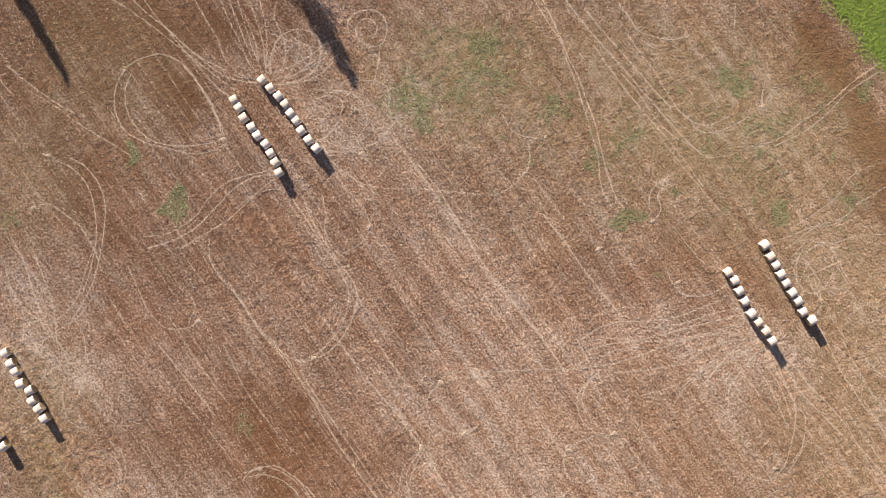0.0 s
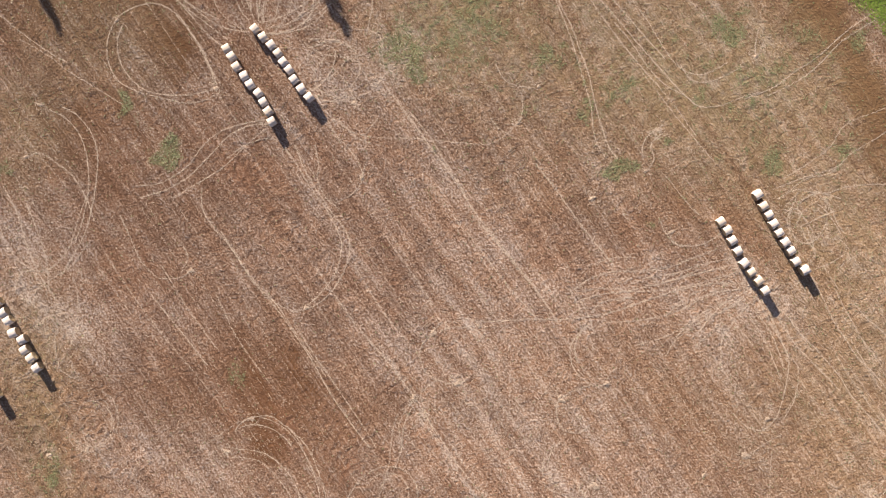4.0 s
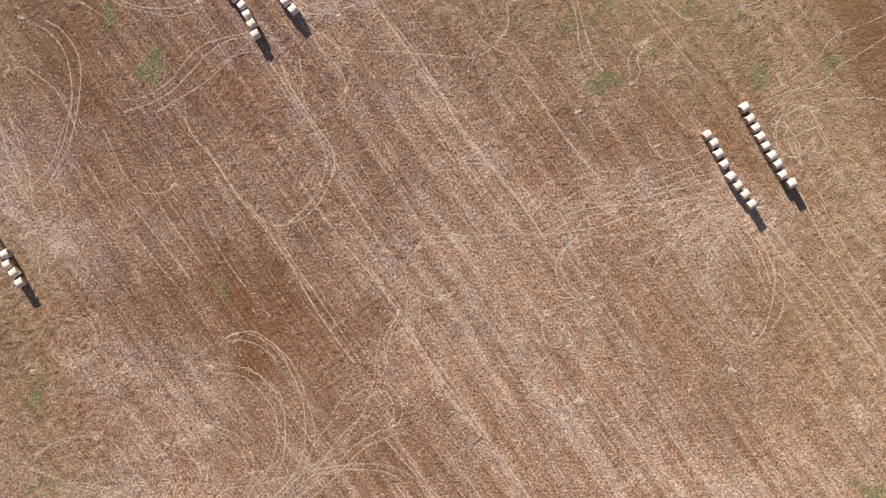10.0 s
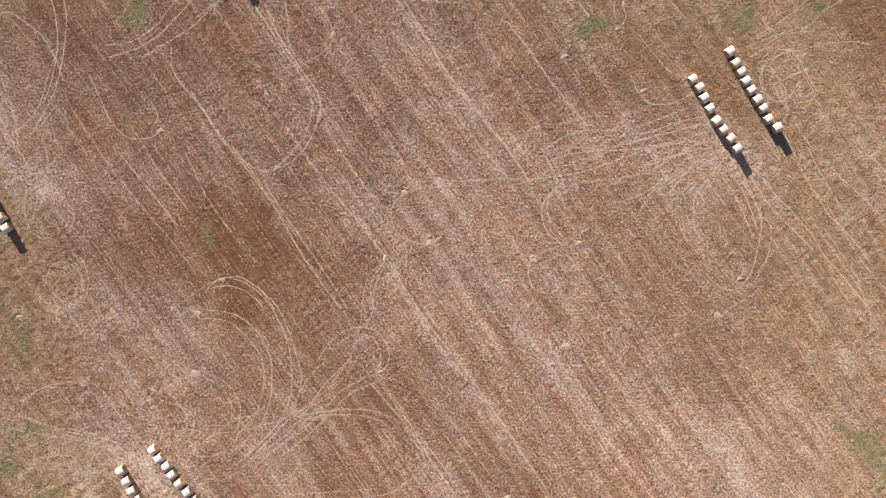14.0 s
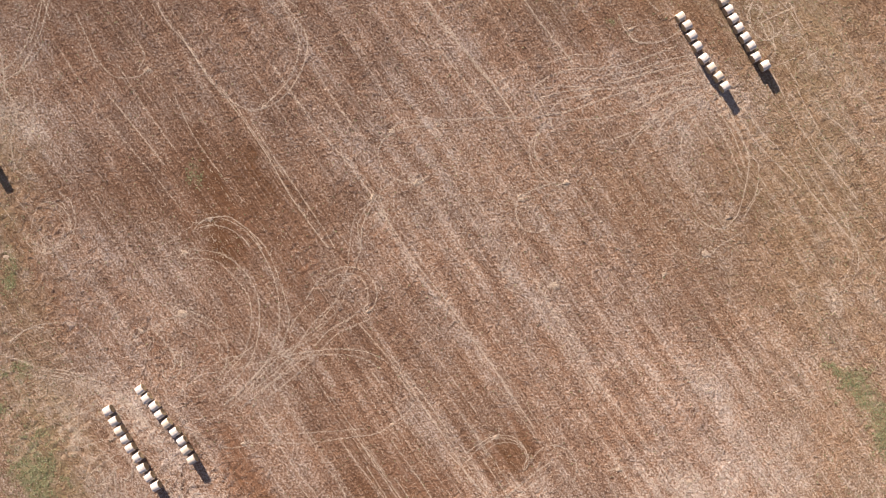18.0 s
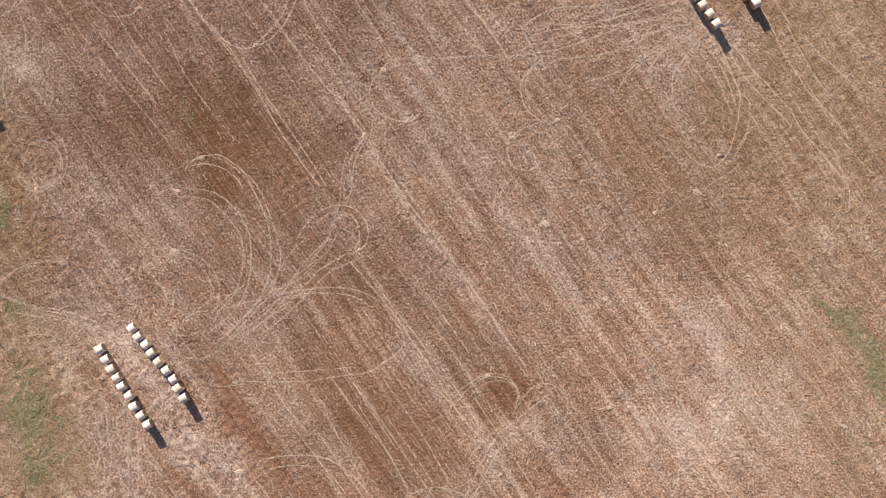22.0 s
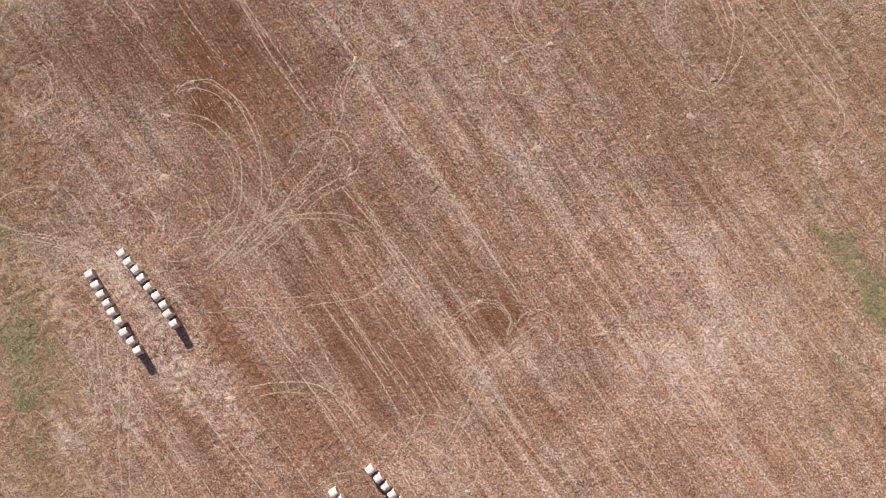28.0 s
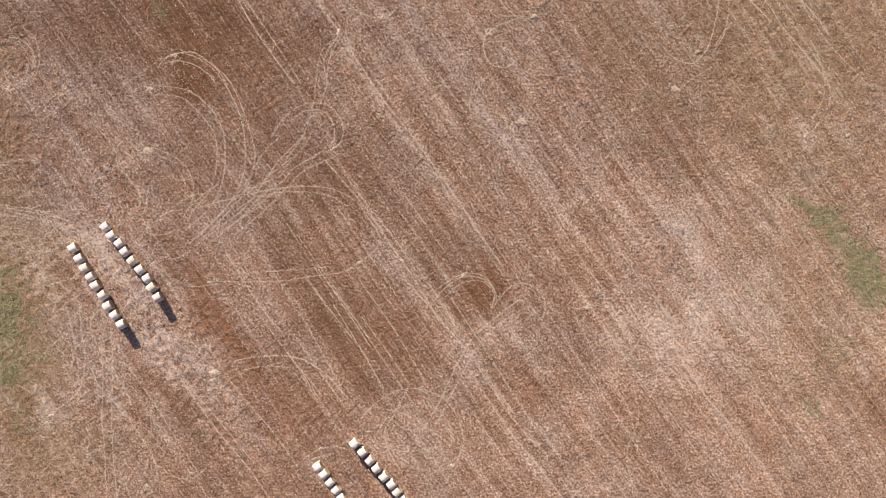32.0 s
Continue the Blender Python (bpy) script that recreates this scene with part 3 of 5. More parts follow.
lane(0.70, (-17.5, -53.8), (-13.4, -53.0), (-9.2, -52.6), (-5.1, -53.0), (-1.8, -54.6), (0.2, -57.1), (1.9, -60.0), (1.0, -62.1), (-1.0, -63.6))
lane(0.61, (-19.2, -56.3), (-15.9, -54.2), (-10.9, -53.4), (-6.0, -53.8), (-2.7, -55.5))
lane(0.66, (-22.5, -66.3), (-17.6, -66.4), (-12.6, -66.3), (-7.6, -65.6), (-3.5, -65.0), (-1.0, -63.6))
lane(0.56, (-20.9, -65.4), (-15.1, -65.0), (-9.3, -64.6), (-5.2, -64.2))
lane(0.53, (-25.0, -61.7), (-27.5, -62.9), (-30.0, -62.9))
lane(0.53, (-27.4, -58.8), (-29.9, -59.6), (-32.4, -59.2))
lane(0.53, (-30.0, -64.6), (-27.5, -66.3), (-25.0, -67.1), (-21.7, -66.7))
lane(0.83, (-2.6, -32.4), (-0.5, -35.7), (2.7, -40.5), (6.8, -45.6), (9.7, -49.7), (12.6, -53.8), (15.5, -58.1), (19.6, -64.2))
lane(0.61, (-1.8, -34.9), (0.7, -38.6), (4.8, -44.3), (8.5, -48.9))
lane(0.74, (-5.9, -48.9), (-1.4, -54.2), (1.5, -58.0), (3.9, -61.7), (7.2, -66.7), (10.5, -72.1))
lane(0.70, (-1.0, -53.8), (1.9, -57.5), (4.8, -61.3), (7.2, -65.0))
lane(0.66, (17.5, -36.9), (15.5, -38.6), (14.9, -41.0), (15.5, -43.5), (17.5, -44.6))
lane(0.61, (16.3, -37.8), (15.7, -40.6), (16.3, -43.1))
lane(0.66, (22.4, -42.3), (21.2, -44.8), (22.4, -47.6), (24.5, -51.3), (27.0, -55.5), (28.6, -58.8))
lane(0.56, (20.4, -41.5), (22.0, -43.1), (23.7, -41.9))
lane(0.56, (19.6, -42.3), (21.6, -45.6), (24.1, -49.7), (27.8, -53.8))
lane(0.53, (44.5, -39.2), (42.5, -39.4), (40.4, -38.2), (39.2, -37.0))
lane(0.53, (44.5, -39.2), (47.4, -37.0), (49.8, -35.7))
lane(0.48, (48.2, -38.2), (48.0, -44.0), (47.5, -48.9))
lane(0.61, (62.0, -30.9), (63.7, -33.3), (65.8, -36.6), (66.6, -39.9), (65.4, -43.1), (63.0, -45.4), (58.9, -44.5), (56.4, -42.7))
lane(0.53, (63.7, -31.7), (65.4, -35.8), (65.8, -39.0), (64.6, -42.3), (62.2, -44.4))
lane(0.56, (59.5, -21.9), (62.0, -26.0), (64.5, -30.0), (67.8, -34.1), (72.7, -39.0))
lane(0.53, (57.1, -23.5), (59.6, -27.6), (62.0, -30.9))
lane(0.66, (9.7, -67.9), (11.3, -66.7), (13.8, -65.4), (16.3, -65.4), (17.9, -66.7), (18.8, -68.7), (18.4, -70.4))
lane(0.56, (11.3, -68.7), (13.8, -66.7), (16.7, -66.4), (18.6, -68.3))
lane(0.66, (18.8, -69.6), (20.4, -67.5), (22.5, -66.7), (24.5, -67.5), (25.8, -69.6), (25.4, -72.2))
lane(0.56, (19.6, -71.2), (20.8, -68.7))
lane(0.53, (4.8, -56.3), (7.2, -59.6), (10.5, -64.6), (13.8, -69.6))
lane(0.56, (8.9, -62.1), (11.3, -65.4), (14.7, -70.4), (16.3, -72.9))
lane(0.56, (8.0, -65.4), (11.3, -70.4), (13.0, -72.9))
lane(0.53, (15.5, -56.3), (20.4, -63.8), (23.7, -68.7))
lane(0.53, (11.4, -53.8), (15.5, -59.6), (19.6, -65.4))
lane(0.48, (3.1, -50.5), (7.2, -56.3), (11.3, -62.1))
lane(0.48, (-12.6, -56.3), (-8.5, -62.9), (-4.4, -69.6))
lane(0.53, (-10.1, -59.6), (-6.0, -65.4), (-1.9, -71.2))
lane(0.48, (-15.9, -61.3), (-11.8, -67.9), (-9.3, -72.1))
lane(0.53, (-4.3, -55.5), (0.6, -62.9), (5.6, -70.4))
lane(0.53, (19.6, -45.6), (24.5, -53.0), (30.3, -62.1), (34.4, -67.9))
lane(0.48, (30.2, -40.6), (34.3, -46.4), (38.5, -52.2), (44.3, -60.4))
lane(0.53, (27.8, -56.3), (31.9, -61.3), (36.9, -67.9))
lane(0.53, (-46.4, -48.8), (-44.7, -50.5), (-43.1, -53.0), (-39.8, -57.1))
lane(0.48, (36.1, -61.3), (40.2, -67.1), (45.2, -72.9))
lane(0.75, (9.9, -69.0), (11.5, -67.2), (14.1, -65.7), (16.8, -66.1), (18.5, -67.8), (18.1, -70.3))
lane(0.75, (30.3, -70.5), (32.8, -69.9), (35.6, -70.7), (37.7, -73.2), (38.1, -75.6))
lane(0.80, (8.2, -88.0), (10.3, -84.3), (12.3, -80.1), (14.0, -76.8), (15.6, -74.4), (18.9, -71.5), (22.2, -69.0))
lane(0.75, (9.4, -88.4), (11.5, -84.3), (13.5, -80.5), (15.2, -77.2), (18.1, -73.5), (22.2, -70.7))
lane(0.60, (10.7, -78.9), (12.3, -76.4), (14.8, -73.9))
lane(0.75, (-0.9, -86.3), (1.6, -83.8), (4.9, -82.2), (8.2, -82.2), (11.5, -83.8), (13.5, -87.2), (13.9, -90.5), (12.3, -93.4), (9.0, -94.6))
lane(0.70, (1.6, -88.0), (4.1, -85.1), (7.4, -84.3), (10.7, -85.5), (12.3, -88.8), (11.5, -91.7))
lane(0.65, (3.2, -86.3), (5.7, -88.0), (9.0, -88.0), (12.3, -90.5))
lane(0.65, (2.4, -90.5), (5.7, -91.3), (10.6, -90.5))
lane(0.65, (4.1, -91.3), (7.3, -93.8), (11.5, -93.0), (13.9, -91.3))
lane(0.65, (5.7, -82.2), (4.1, -85.5), (2.4, -88.8), (4.0, -93.0))
lane(0.60, (0.8, -84.7), (5.7, -85.9), (9.8, -88.8), (11.5, -93.0))
lane(0.75, (-19.4, -78.0), (-16.5, -77.4), (-13.2, -77.2), (-9.9, -77.6), (-7.4, -78.9), (-5.4, -80.5), (-3.3, -83.0))
lane(0.65, (-18.1, -79.3), (-14.8, -78.7), (-11.5, -78.9))
lane(0.75, (-10.0, -93.0), (-7.9, -91.3), (-5.0, -90.5), (-3.0, -90.9))
lane(0.65, (-10.8, -94.6), (-8.3, -92.5), (-5.0, -91.5))
lane(0.70, (-38.3, -73.1), (-38.7, -76.4), (-38.6, -81.3), (-38.9, -86.3), (-38.5, -91.3), (-38.3, -99.6))
lane(0.70, (-37.4, -73.1), (-37.1, -78.8), (-37.4, -84.6), (-37.3, -91.3), (-36.6, -99.6))
lane(0.75, (-41.9, -69.7), (-41.6, -73.9), (-41.2, -78.0), (-42.1, -82.1), (-44.7, -84.6), (-47.2, -85.9))
lane(0.65, (-43.6, -70.6), (-42.8, -74.7), (-42.1, -78.8))
lane(0.70, (-40.4, -78.8), (-38.8, -82.2), (-35.6, -85.5), (-32.3, -90.5), (-31.1, -93.0), (-31.1, -95.5), (-32.4, -97.1))
lane(0.60, (-46.3, -85.9), (-48.8, -83.0), (-51.2, -81.3))
lane(0.80, (-28.8, -78.0), (-25.6, -83.0), (-21.5, -88.8), (-17.4, -93.8), (-13.4, -99.6))
lane(0.60, (-35.5, -78.0), (-31.4, -83.8), (-27.3, -90.5), (-24.1, -95.5))
lane(0.70, (-32.9, -73.1), (-28.8, -78.0), (-24.8, -83.0), (-20.7, -88.0), (-16.6, -93.0))
lane(0.70, (-23.9, -74.7), (-19.0, -82.2), (-14.1, -88.0), (-10.0, -93.8))
lane(0.60, (-31.1, -93.0), (-28.2, -95.0), (-25.3, -95.0), (-23.2, -93.0))
lane(0.60, (-51.5, -98.1), (-49.0, -95.5), (-46.5, -93.0))
lane(0.70, (14.0, -78.1), (17.2, -83.0), (20.5, -88.0), (23.8, -92.1), (27.1, -96.3), (28.8, -98.8))
lane(0.65, (15.6, -78.1), (20.5, -85.5), (24.6, -90.5))
lane(0.65, (36.1, -69.9), (39.3, -73.2), (41.8, -76.4), (41.8, -81.4), (40.2, -84.7))
lane(0.65, (39.3, -71.5), (41.8, -72.3), (45.1, -74.0))
lane(0.55, (30.3, -71.5), (33.6, -78.1), (37.8, -84.7), (39.4, -91.3))
lane(0.60, (41.0, -72.3), (38.5, -76.4), (36.1, -78.9))
lane(0.55, (38.6, -81.4), (39.4, -86.3), (37.8, -91.3), (38.6, -96.3))
lane(0.75, (42.2, -72.3), (48.4, -82.2), (53.3, -88.0), (57.5, -93.8), (60.8, -98.8))
lane(0.65, (29.6, -98.1), (32.0, -96.3), (35.3, -97.1))
lane(0.75, (-4.9, -69.8), (-0.8, -76.4), (2.4, -82.2))
lane(0.70, (-0.8, -71.5), (3.3, -77.2), (6.1, -81.4))
lane(0.70, (-10.7, -73.9), (-7.4, -78.9), (-3.3, -84.7))
lane(0.60, (-9.9, -79.7), (-6.6, -84.7), (-4.2, -88.0))
lane(0.60, (-15.6, -71.4), (-10.7, -78.0), (-6.6, -83.0))
lane(0.65, (-7.3, -64.1), (-2.4, -71.5), (0.8, -76.4))
lane(0.65, (-20.4, -62.4), (-15.6, -69.8), (-12.3, -73.9))
lane(0.60, (6.6, -64.9), (12.3, -73.1), (15.6, -78.1))
lane(0.55, (28.7, -74.8), (33.6, -82.2), (38.6, -89.6), (43.6, -97.1))
lane(0.55, (48.3, -71.5), (54.9, -80.6), (61.5, -90.5))
lane(0.55, (55.6, -66.6), (61.4, -74.8), (68.0, -83.9))
lane(0.75, (49.8, -3.5), (51.0, -2.9), (52.2, -3.5), (51.8, -4.7), (50.8, -6.4))
lane(0.70, (50.6, -3.1), (50.6, -6.4))
lane(0.80, (52.2, -5.5), (53.1, -7.6), (54.1, -8.8))
lane(0.75, (51.8, -2.3), (53.4, -1.1), (55.5, -0.8), (57.9, -1.5))
lane(0.75, (55.1, -0.6), (56.3, -2.7), (57.5, -5.1), (58.4, -6.4))
lane(0.70, (52.2, -5.5), (54.7, -4.3), (57.1, -3.3))
lane(0.65, (49.8, -2.7), (51.0, -1.5), (52.2, -0.2))
lane(0.70, (58.0, -11.3), (59.6, -10.1), (61.2, -9.2))
lane(0.65, (55.9, -7.2), (58.0, -7.6), (59.2, -8.8))
lane(0.65, (54.3, -11.7), (56.4, -10.9), (58.4, -9.6))
lane(0.65, (55.5, -11.3), (56.8, -13.3), (57.6, -14.6))
lane(0.65, (37.6, -11.7), (35.1, -12.9), (31.8, -13.8))
lane(0.65, (38.4, -14.6), (35.1, -16.2), (32.7, -18.7))
lane(0.65, (39.2, -17.9), (36.0, -19.9), (33.9, -22.0))
lane(0.65, (40.9, -19.5), (38.0, -22.0), (36.8, -23.6))
lane(0.65, (36.8, -19.5), (33.5, -22.0))
lane(0.65, (42.5, -15.4), (39.2, -18.7), (36.8, -22.0))
lane(0.65, (41.7, -13.8), (38.0, -15.8), (34.3, -17.1))
lane(0.75, (18.7, -14.6), (19.5, -16.2), (20.5, -17.9), (21.2, -19.5))
lane(0.70, (20.4, -15.0), (22.8, -14.6), (26.1, -14.6))
lane(0.70, (22.0, -17.9), (23.2, -16.7), (24.9, -16.2), (27.7, -15.8))
lane(0.70, (33.4, -7.6), (34.7, -8.4), (36.3, -8.2))
lane(0.80, (45.8, -17.9), (47.8, -20.7), (49.1, -23.6), (49.9, -26.1))
lane(0.70, (45.0, -18.7), (47.4, -22.8), (49.5, -27.7))
lane(0.70, (44.2, -21.2), (45.4, -22.8))
lane(0.65, (52.4, -29.4), (51.2, -31.0), (50.0, -32.7))
lane(0.70, (-19.0, 21.5), (-16.6, 21.5), (-14.1, 21.1), (-12.5, 19.8))
lane(0.70, (-19.4, 19.0), (-18.2, 19.9), (-17.0, 19.0), (-17.4, 17.4))
lane(0.70, (-12.5, 12.9), (-14.1, 13.3), (-15.8, 12.5))
lane(0.75, (-9.6, 14.9), (-8.4, 15.8), (-7.6, 17.0))
lane(0.70, (-15.7, 22.3), (-14.1, 23.1), (-12.5, 23.3))
lane(0.65, (-14.9, 10.0), (-12.5, 7.6), (-10.0, 6.3))
lane(0.65, (-5.9, 11.7), (-3.9, 9.2), (-2.6, 7.6))
lane(0.65, (-20.2, 23.5), (-17.8, 25.2), (-15.7, 26.8))
lane(0.65, (-20.7, 24.8), (-18.2, 26.4), (-16.6, 28.0))
lane(0.60, (-25.6, 29.7), (-22.3, 28.4), (-19.0, 27.6))
lane(0.65, (-64.2, 24.0), (-65.1, 23.2), (-63.4, 21.1))
lane(0.65, (21.2, -11.3), (25.3, -10.1), (28.5, -10.1))
lane(0.65, (-29.6, 32.9), (-28.0, 28.8), (-27.4, 25.6))
lane(0.65, (-31.7, 34.6), (-30.1, 30.5), (-28.4, 26.0))
lane(0.75, (-57.0, -51.8), (-55.8, -50.6), (-54.1, -49.6), (-52.0, -49.4))
lane(0.70, (-50.9, -56.4), (-47.2, -57.2), (-44.7, -57.9), (-41.8, -58.9), (-40.2, -59.7))
lane(0.70, (-52.1, -55.6), (-48.0, -56.4), (-44.3, -57.2))
lane(0.80, (-41.0, -58.9), (-39.3, -60.6), (-37.7, -62.6), (-36.5, -64.3))
lane(0.75, (-41.4, -59.3), (-39.4, -61.4), (-37.3, -63.9))
lane(0.70, (-40.2, -59.7), (-38.1, -61.8), (-36.1, -65.1))
lane(0.65, (-44.3, -60.1), (-46.4, -61.4), (-48.9, -62.2))
lane(0.65, (-49.7, -63.0), (-47.2, -62.2), (-44.7, -61.4))
lane(0.65, (-41.5, -65.5), (-44.8, -66.4), (-48.1, -67.6))
lane(0.65, (-40.7, -67.6), (-44.0, -69.7), (-46.5, -72.2))
lane(0.65, (-41.1, -69.7), (-43.6, -72.2))
lane(0.70, (-43.7, -74.3), (-44.9, -73.4), (-44.1, -72.6), (-42.4, -72.2))
lane(0.70, (-43.7, -74.7), (-42.9, -77.2), (-43.3, -78.9))
lane(0.75, (-39.1, -74.7), (-37.9, -78.0), (-37.1, -80.5))
lane(0.70, (-38.2, -69.7), (-40.3, -72.2), (-39.5, -75.5))
lane(0.65, (-48.3, -78.0), (-45.8, -75.5), (-44.5, -74.3))
lane(0.65, (-42.1, -78.9), (-42.5, -81.4), (-43.8, -82.6))
lane(0.65, (-40.4, -78.9), (-39.6, -81.4), (-39.2, -83.9))
lane(0.65, (-37.5, -78.9), (-35.9, -81.4), (-34.2, -84.7))
lane(0.65, (-44.8, -66.4), (-41.5, -69.7))
lane(0.70, (-33.1, -53.1), (-32.8, -54.8), (-33.5, -56.0))
lane(0.70, (-31.8, -53.5), (-31.8, -55.6))
lane(0.65, (-34.7, -55.2), (-34.3, -57.3))
lane(0.70, (-36.3, -49.4), (-34.7, -51.1), (-33.1, -53.1), (-32.3, -54.8))
lane(0.70, (-24.0, -55.6), (-21.5, -54.8), (-19.0, -54.4))
lane(0.70, (-22.4, -57.7), (-19.9, -55.2), (-17.4, -53.1), (-15.7, -52.7))
lane(0.70, (-20.7, -58.9), (-17.4, -56.5), (-14.1, -54.0), (-12.0, -52.7))
lane(0.65, (-23.2, -61.4), (-19.9, -58.5), (-15.7, -55.6))
lane(0.65, (-21.5, -52.3), (-24.0, -54.0), (-25.6, -55.6))
lane(0.65, (-28.1, -55.6), (-25.6, -54.0), (-23.2, -53.6))
lane(0.65, (-32.3, -58.9), (-29.0, -56.4), (-26.5, -56.0))
lane(0.66, (-8.8, -66.0), (-0.4, -77.0))
lane(0.72, (-5.6, -66.5), (-0.2, -74.1), (5.1, -82.0))
lane(0.68, (-1.2, -66.0), (4.5, -74.3), (8.9, -82.0))
lane(0.72, (5.1, -65.5), (15.4, -77.6), (21.5, -85.9))
lane(0.66, (-11.4, -77.0), (-5.4, -85.9))
lane(0.64, (-9.7, -71.0), (-3.7, -82.0))
lane(0.66, (12.2, -68.8), (18.2, -78.1), (24.2, -87.5))
patch("dark", -38.3, 19.9, 3.7, 4.9, 25, 0.9)
patch("dark", -36.7, 18.2, 1.1, 4.9, 30, 0.5)
patch("dark", -41.2, 23.1, 4.1, 4.1, 0, 0.2)
patch("dark", -60.1, 31.4, 9.0, 4.9, -50, 0.15)
patch("dark", 54.8, 26.7, 4.1, 9, 25, 0.8)
patch("dark", 63.1, 10.8, 3.4, 11.5, 20, 1.3)
patch("dark", 52.0, 31.1, 3.3, 4.9, 0, 0.5)
patch("dark", -24.9, -25.4, 7.6, 17.0, 30, 0.26)
patch("dark", -27.4, -36.9, 3.0, 4.1, 30, 0.45)
patch("dark", -26.2, -29.5, 1.0, 5.7, 32, 0.5)
patch("dark", -20.8, -26.3, 1.0, 7.4, 32, 0.5)
patch("dark", -31.4, -19.7, 1.0, 5.7, 32, 0.4)
patch("dark", -15.9, -41.9, 4.5, 8.0, 30, 0.3)
patch("dark", -25.5, -37.1, 2.5, 4.9, 35, 0.8)
patch("dark", 16.4, -68.2, 3.7, 4.1, 0, 0.8)
patch("dark", 10.7, -61.6, 4.9, 11.5, 32, 0.55)
patch("dark", -12.4, -83.0, 4.9, 8.2, 35, 0.5)
patch("dark", 2.5, -73.9, 5.7, 10.7, 30, 0.6)
patch("dark", -5.7, -71.4, 4.1, 11.5, 30, 0.5)
patch("dark", -50.4, -83.0, 2.5, 9.9, 0, 0.3)
patch("red", -22.2, -72.2, 2.3, 9.9, 32, 1)
patch("red", -26.4, -81.3, 2.9, 9.9, 35, 0.5)
patch("red", -9.1, -86.3, 5.7, 4.9, 0, 0.5)
patch("red", -54.8, -32.9, 4.1, 5.7, 30, 0.5)
patch("red", -43.9, -14.7, 4.9, 7.4, 35, 0.4)
patch("red", 45.7, -8.0, 2.1, 5.7, 30, 0.8)
patch("red", -28.9, 3.5, 4.9, 3.3, 0, 0.4)
patch("red", -1.1, -25.4, 3.3, 6.6, 30, 0.3)
patch("pale", -15.8, 15.8, 7.4, 6.6, 0, 0.35)
patch("pale", -58.7, -12.2, 4.9, 9.0, 20, 0.55)
patch("pale", -53.0, -21.3, 4.9, 4.9, 0, 0.5)
patch("pale", -22.3, 26.4, 7.4, 4.9, 0, 0.15)
patch("pale", -5.9, 19.0, 4.9, 4.1, 0, 0.7)
patch("pale", 44.1, -15.4, 5.7, 5.7, 30, 0.6)
patch("pale", 36.8, -16.2, 11.5, 4.9, 15, 0.25)
patch("pale", 53.9, -4.7, 4.1, 7.4, 20, 0.5)
patch("pale", 46.4, 19.4, 2.5, 2.5, 0, 0.5)
patch("pale", -60.3, 0.2, 5.7, 7.4, 0, 0.2)
patch("pale", 25.3, -12.9, 12.3, 3.3, 10, 0.3)
patch("pale", 6.4, -24.5, 5.7, 9.9, 30, 0.35)
patch("pale", 48.2, -60.9, 11.5, 8.2, -20, 0.4)
patch("pale", 45.1, -74.8, 9.0, 5.7, 0, 0.5)
patch("pale", 55.6, -71.5, 11.5, 10.7, -20, 0.4)
patch("pale", -43.4, -59.9, 9.0, 4.9, -20, 0.6)
patch("pale", -34.5, -71.4, 4.1, 12.3, 35, 0.6)
patch("pale", -26.3, -71.4, 3.3, 10.7, 35, 0.35)
patch("pale", -42.8, -74.7, 5.7, 7.4, 0, 0.35)
patch("pale", -17.1, -55.0, 9.0, 4.9, 40, 0.35)
patch("pale", 10.7, -88.0, 7.4, 7.4, 0, 0.4)
patch("pale", 18.9, -73.1, 8.2, 4.9, 20, 0.4)
patch("pale", 48.4, -82.2, 3.3, 13.1, 35, 0.5)
patch("pale", 17.3, -42.1, 4.9, 4.1, 0, 0.35)
patch("pale", -32.6, -52.5, 6.6, 6.6, 0, 0.3)
patch("heap", -46.9, 24.3, 0.3, 0.3, -66.5919, 1)
patch("heap", -58.2, 12.0, 0.4, 0.3, -11.7952, 1)
patch("heap", -36.3, -12.0, 0.3, 0.3, -46.6837, 1)
patch("heap", -19.5, -17.4, 0.3, 0.4, -84.6474, 1)
patch("heap", -11.4, 1.6, 0.5, 0.3, -115.032, 1)
patch("heap", 14.2, 14.7, 0.3, 0.3, -156.248, 1)
patch("heap", 45.5, 19.0, 0.4, 0.3, -120.854, 1)
patch("heap", 29.7, 2.5, 0.3, 0.3, -106.398, 1)
patch("heap", 11.1, 9.4, 0.4, 0.3, -155.795, 1)
patch("heap", -60.3, 4.5, 0.4, 0.3, -158.186, 1)
patch("heap", -1.0, -21.0, 0.5, 0.4, -71.0934, 1)
patch("heap", 2.5, -28.5, 0.5, 0.3, -168.406, 1)
patch("heap", 17.8, -30.9, 0.5, 0.3, -24.4744, 1)
patch("heap", 24.3, -28.4, 0.3, 0.4, -78.5091, 1)
patch("heap", 5.6, -20.0, 0.4, 0.3, -91.3037, 1)
patch("heap", -3.9, -30.7, 0.4, 0.3, -105.313, 1)
patch("heap", -32.6, 14.4, 0.4, 0.4, -122.757, 1)
patch("heap", -12.5, 12.3, 0.5, 0.4, -178.378, 1)
patch("heap", 33.4, -6.4, 0.5, 0.3, -154.915, 1)
patch("heap", 31.7, 8.4, 0.5, 0.4, -102.439, 1)
patch("heap", 22.0, -1.5, 0.5, 0.3, -149.689, 1)
patch("heap", -27.5, -33.7, 0.4, 0.3, -11.4229, 1)
patch("heap", -31.2, -38.5, 0.5, 0.4, -15.9333, 1)
patch("heap", -37.7, -49.9, 0.5, 0.3, -27.1378, 1)
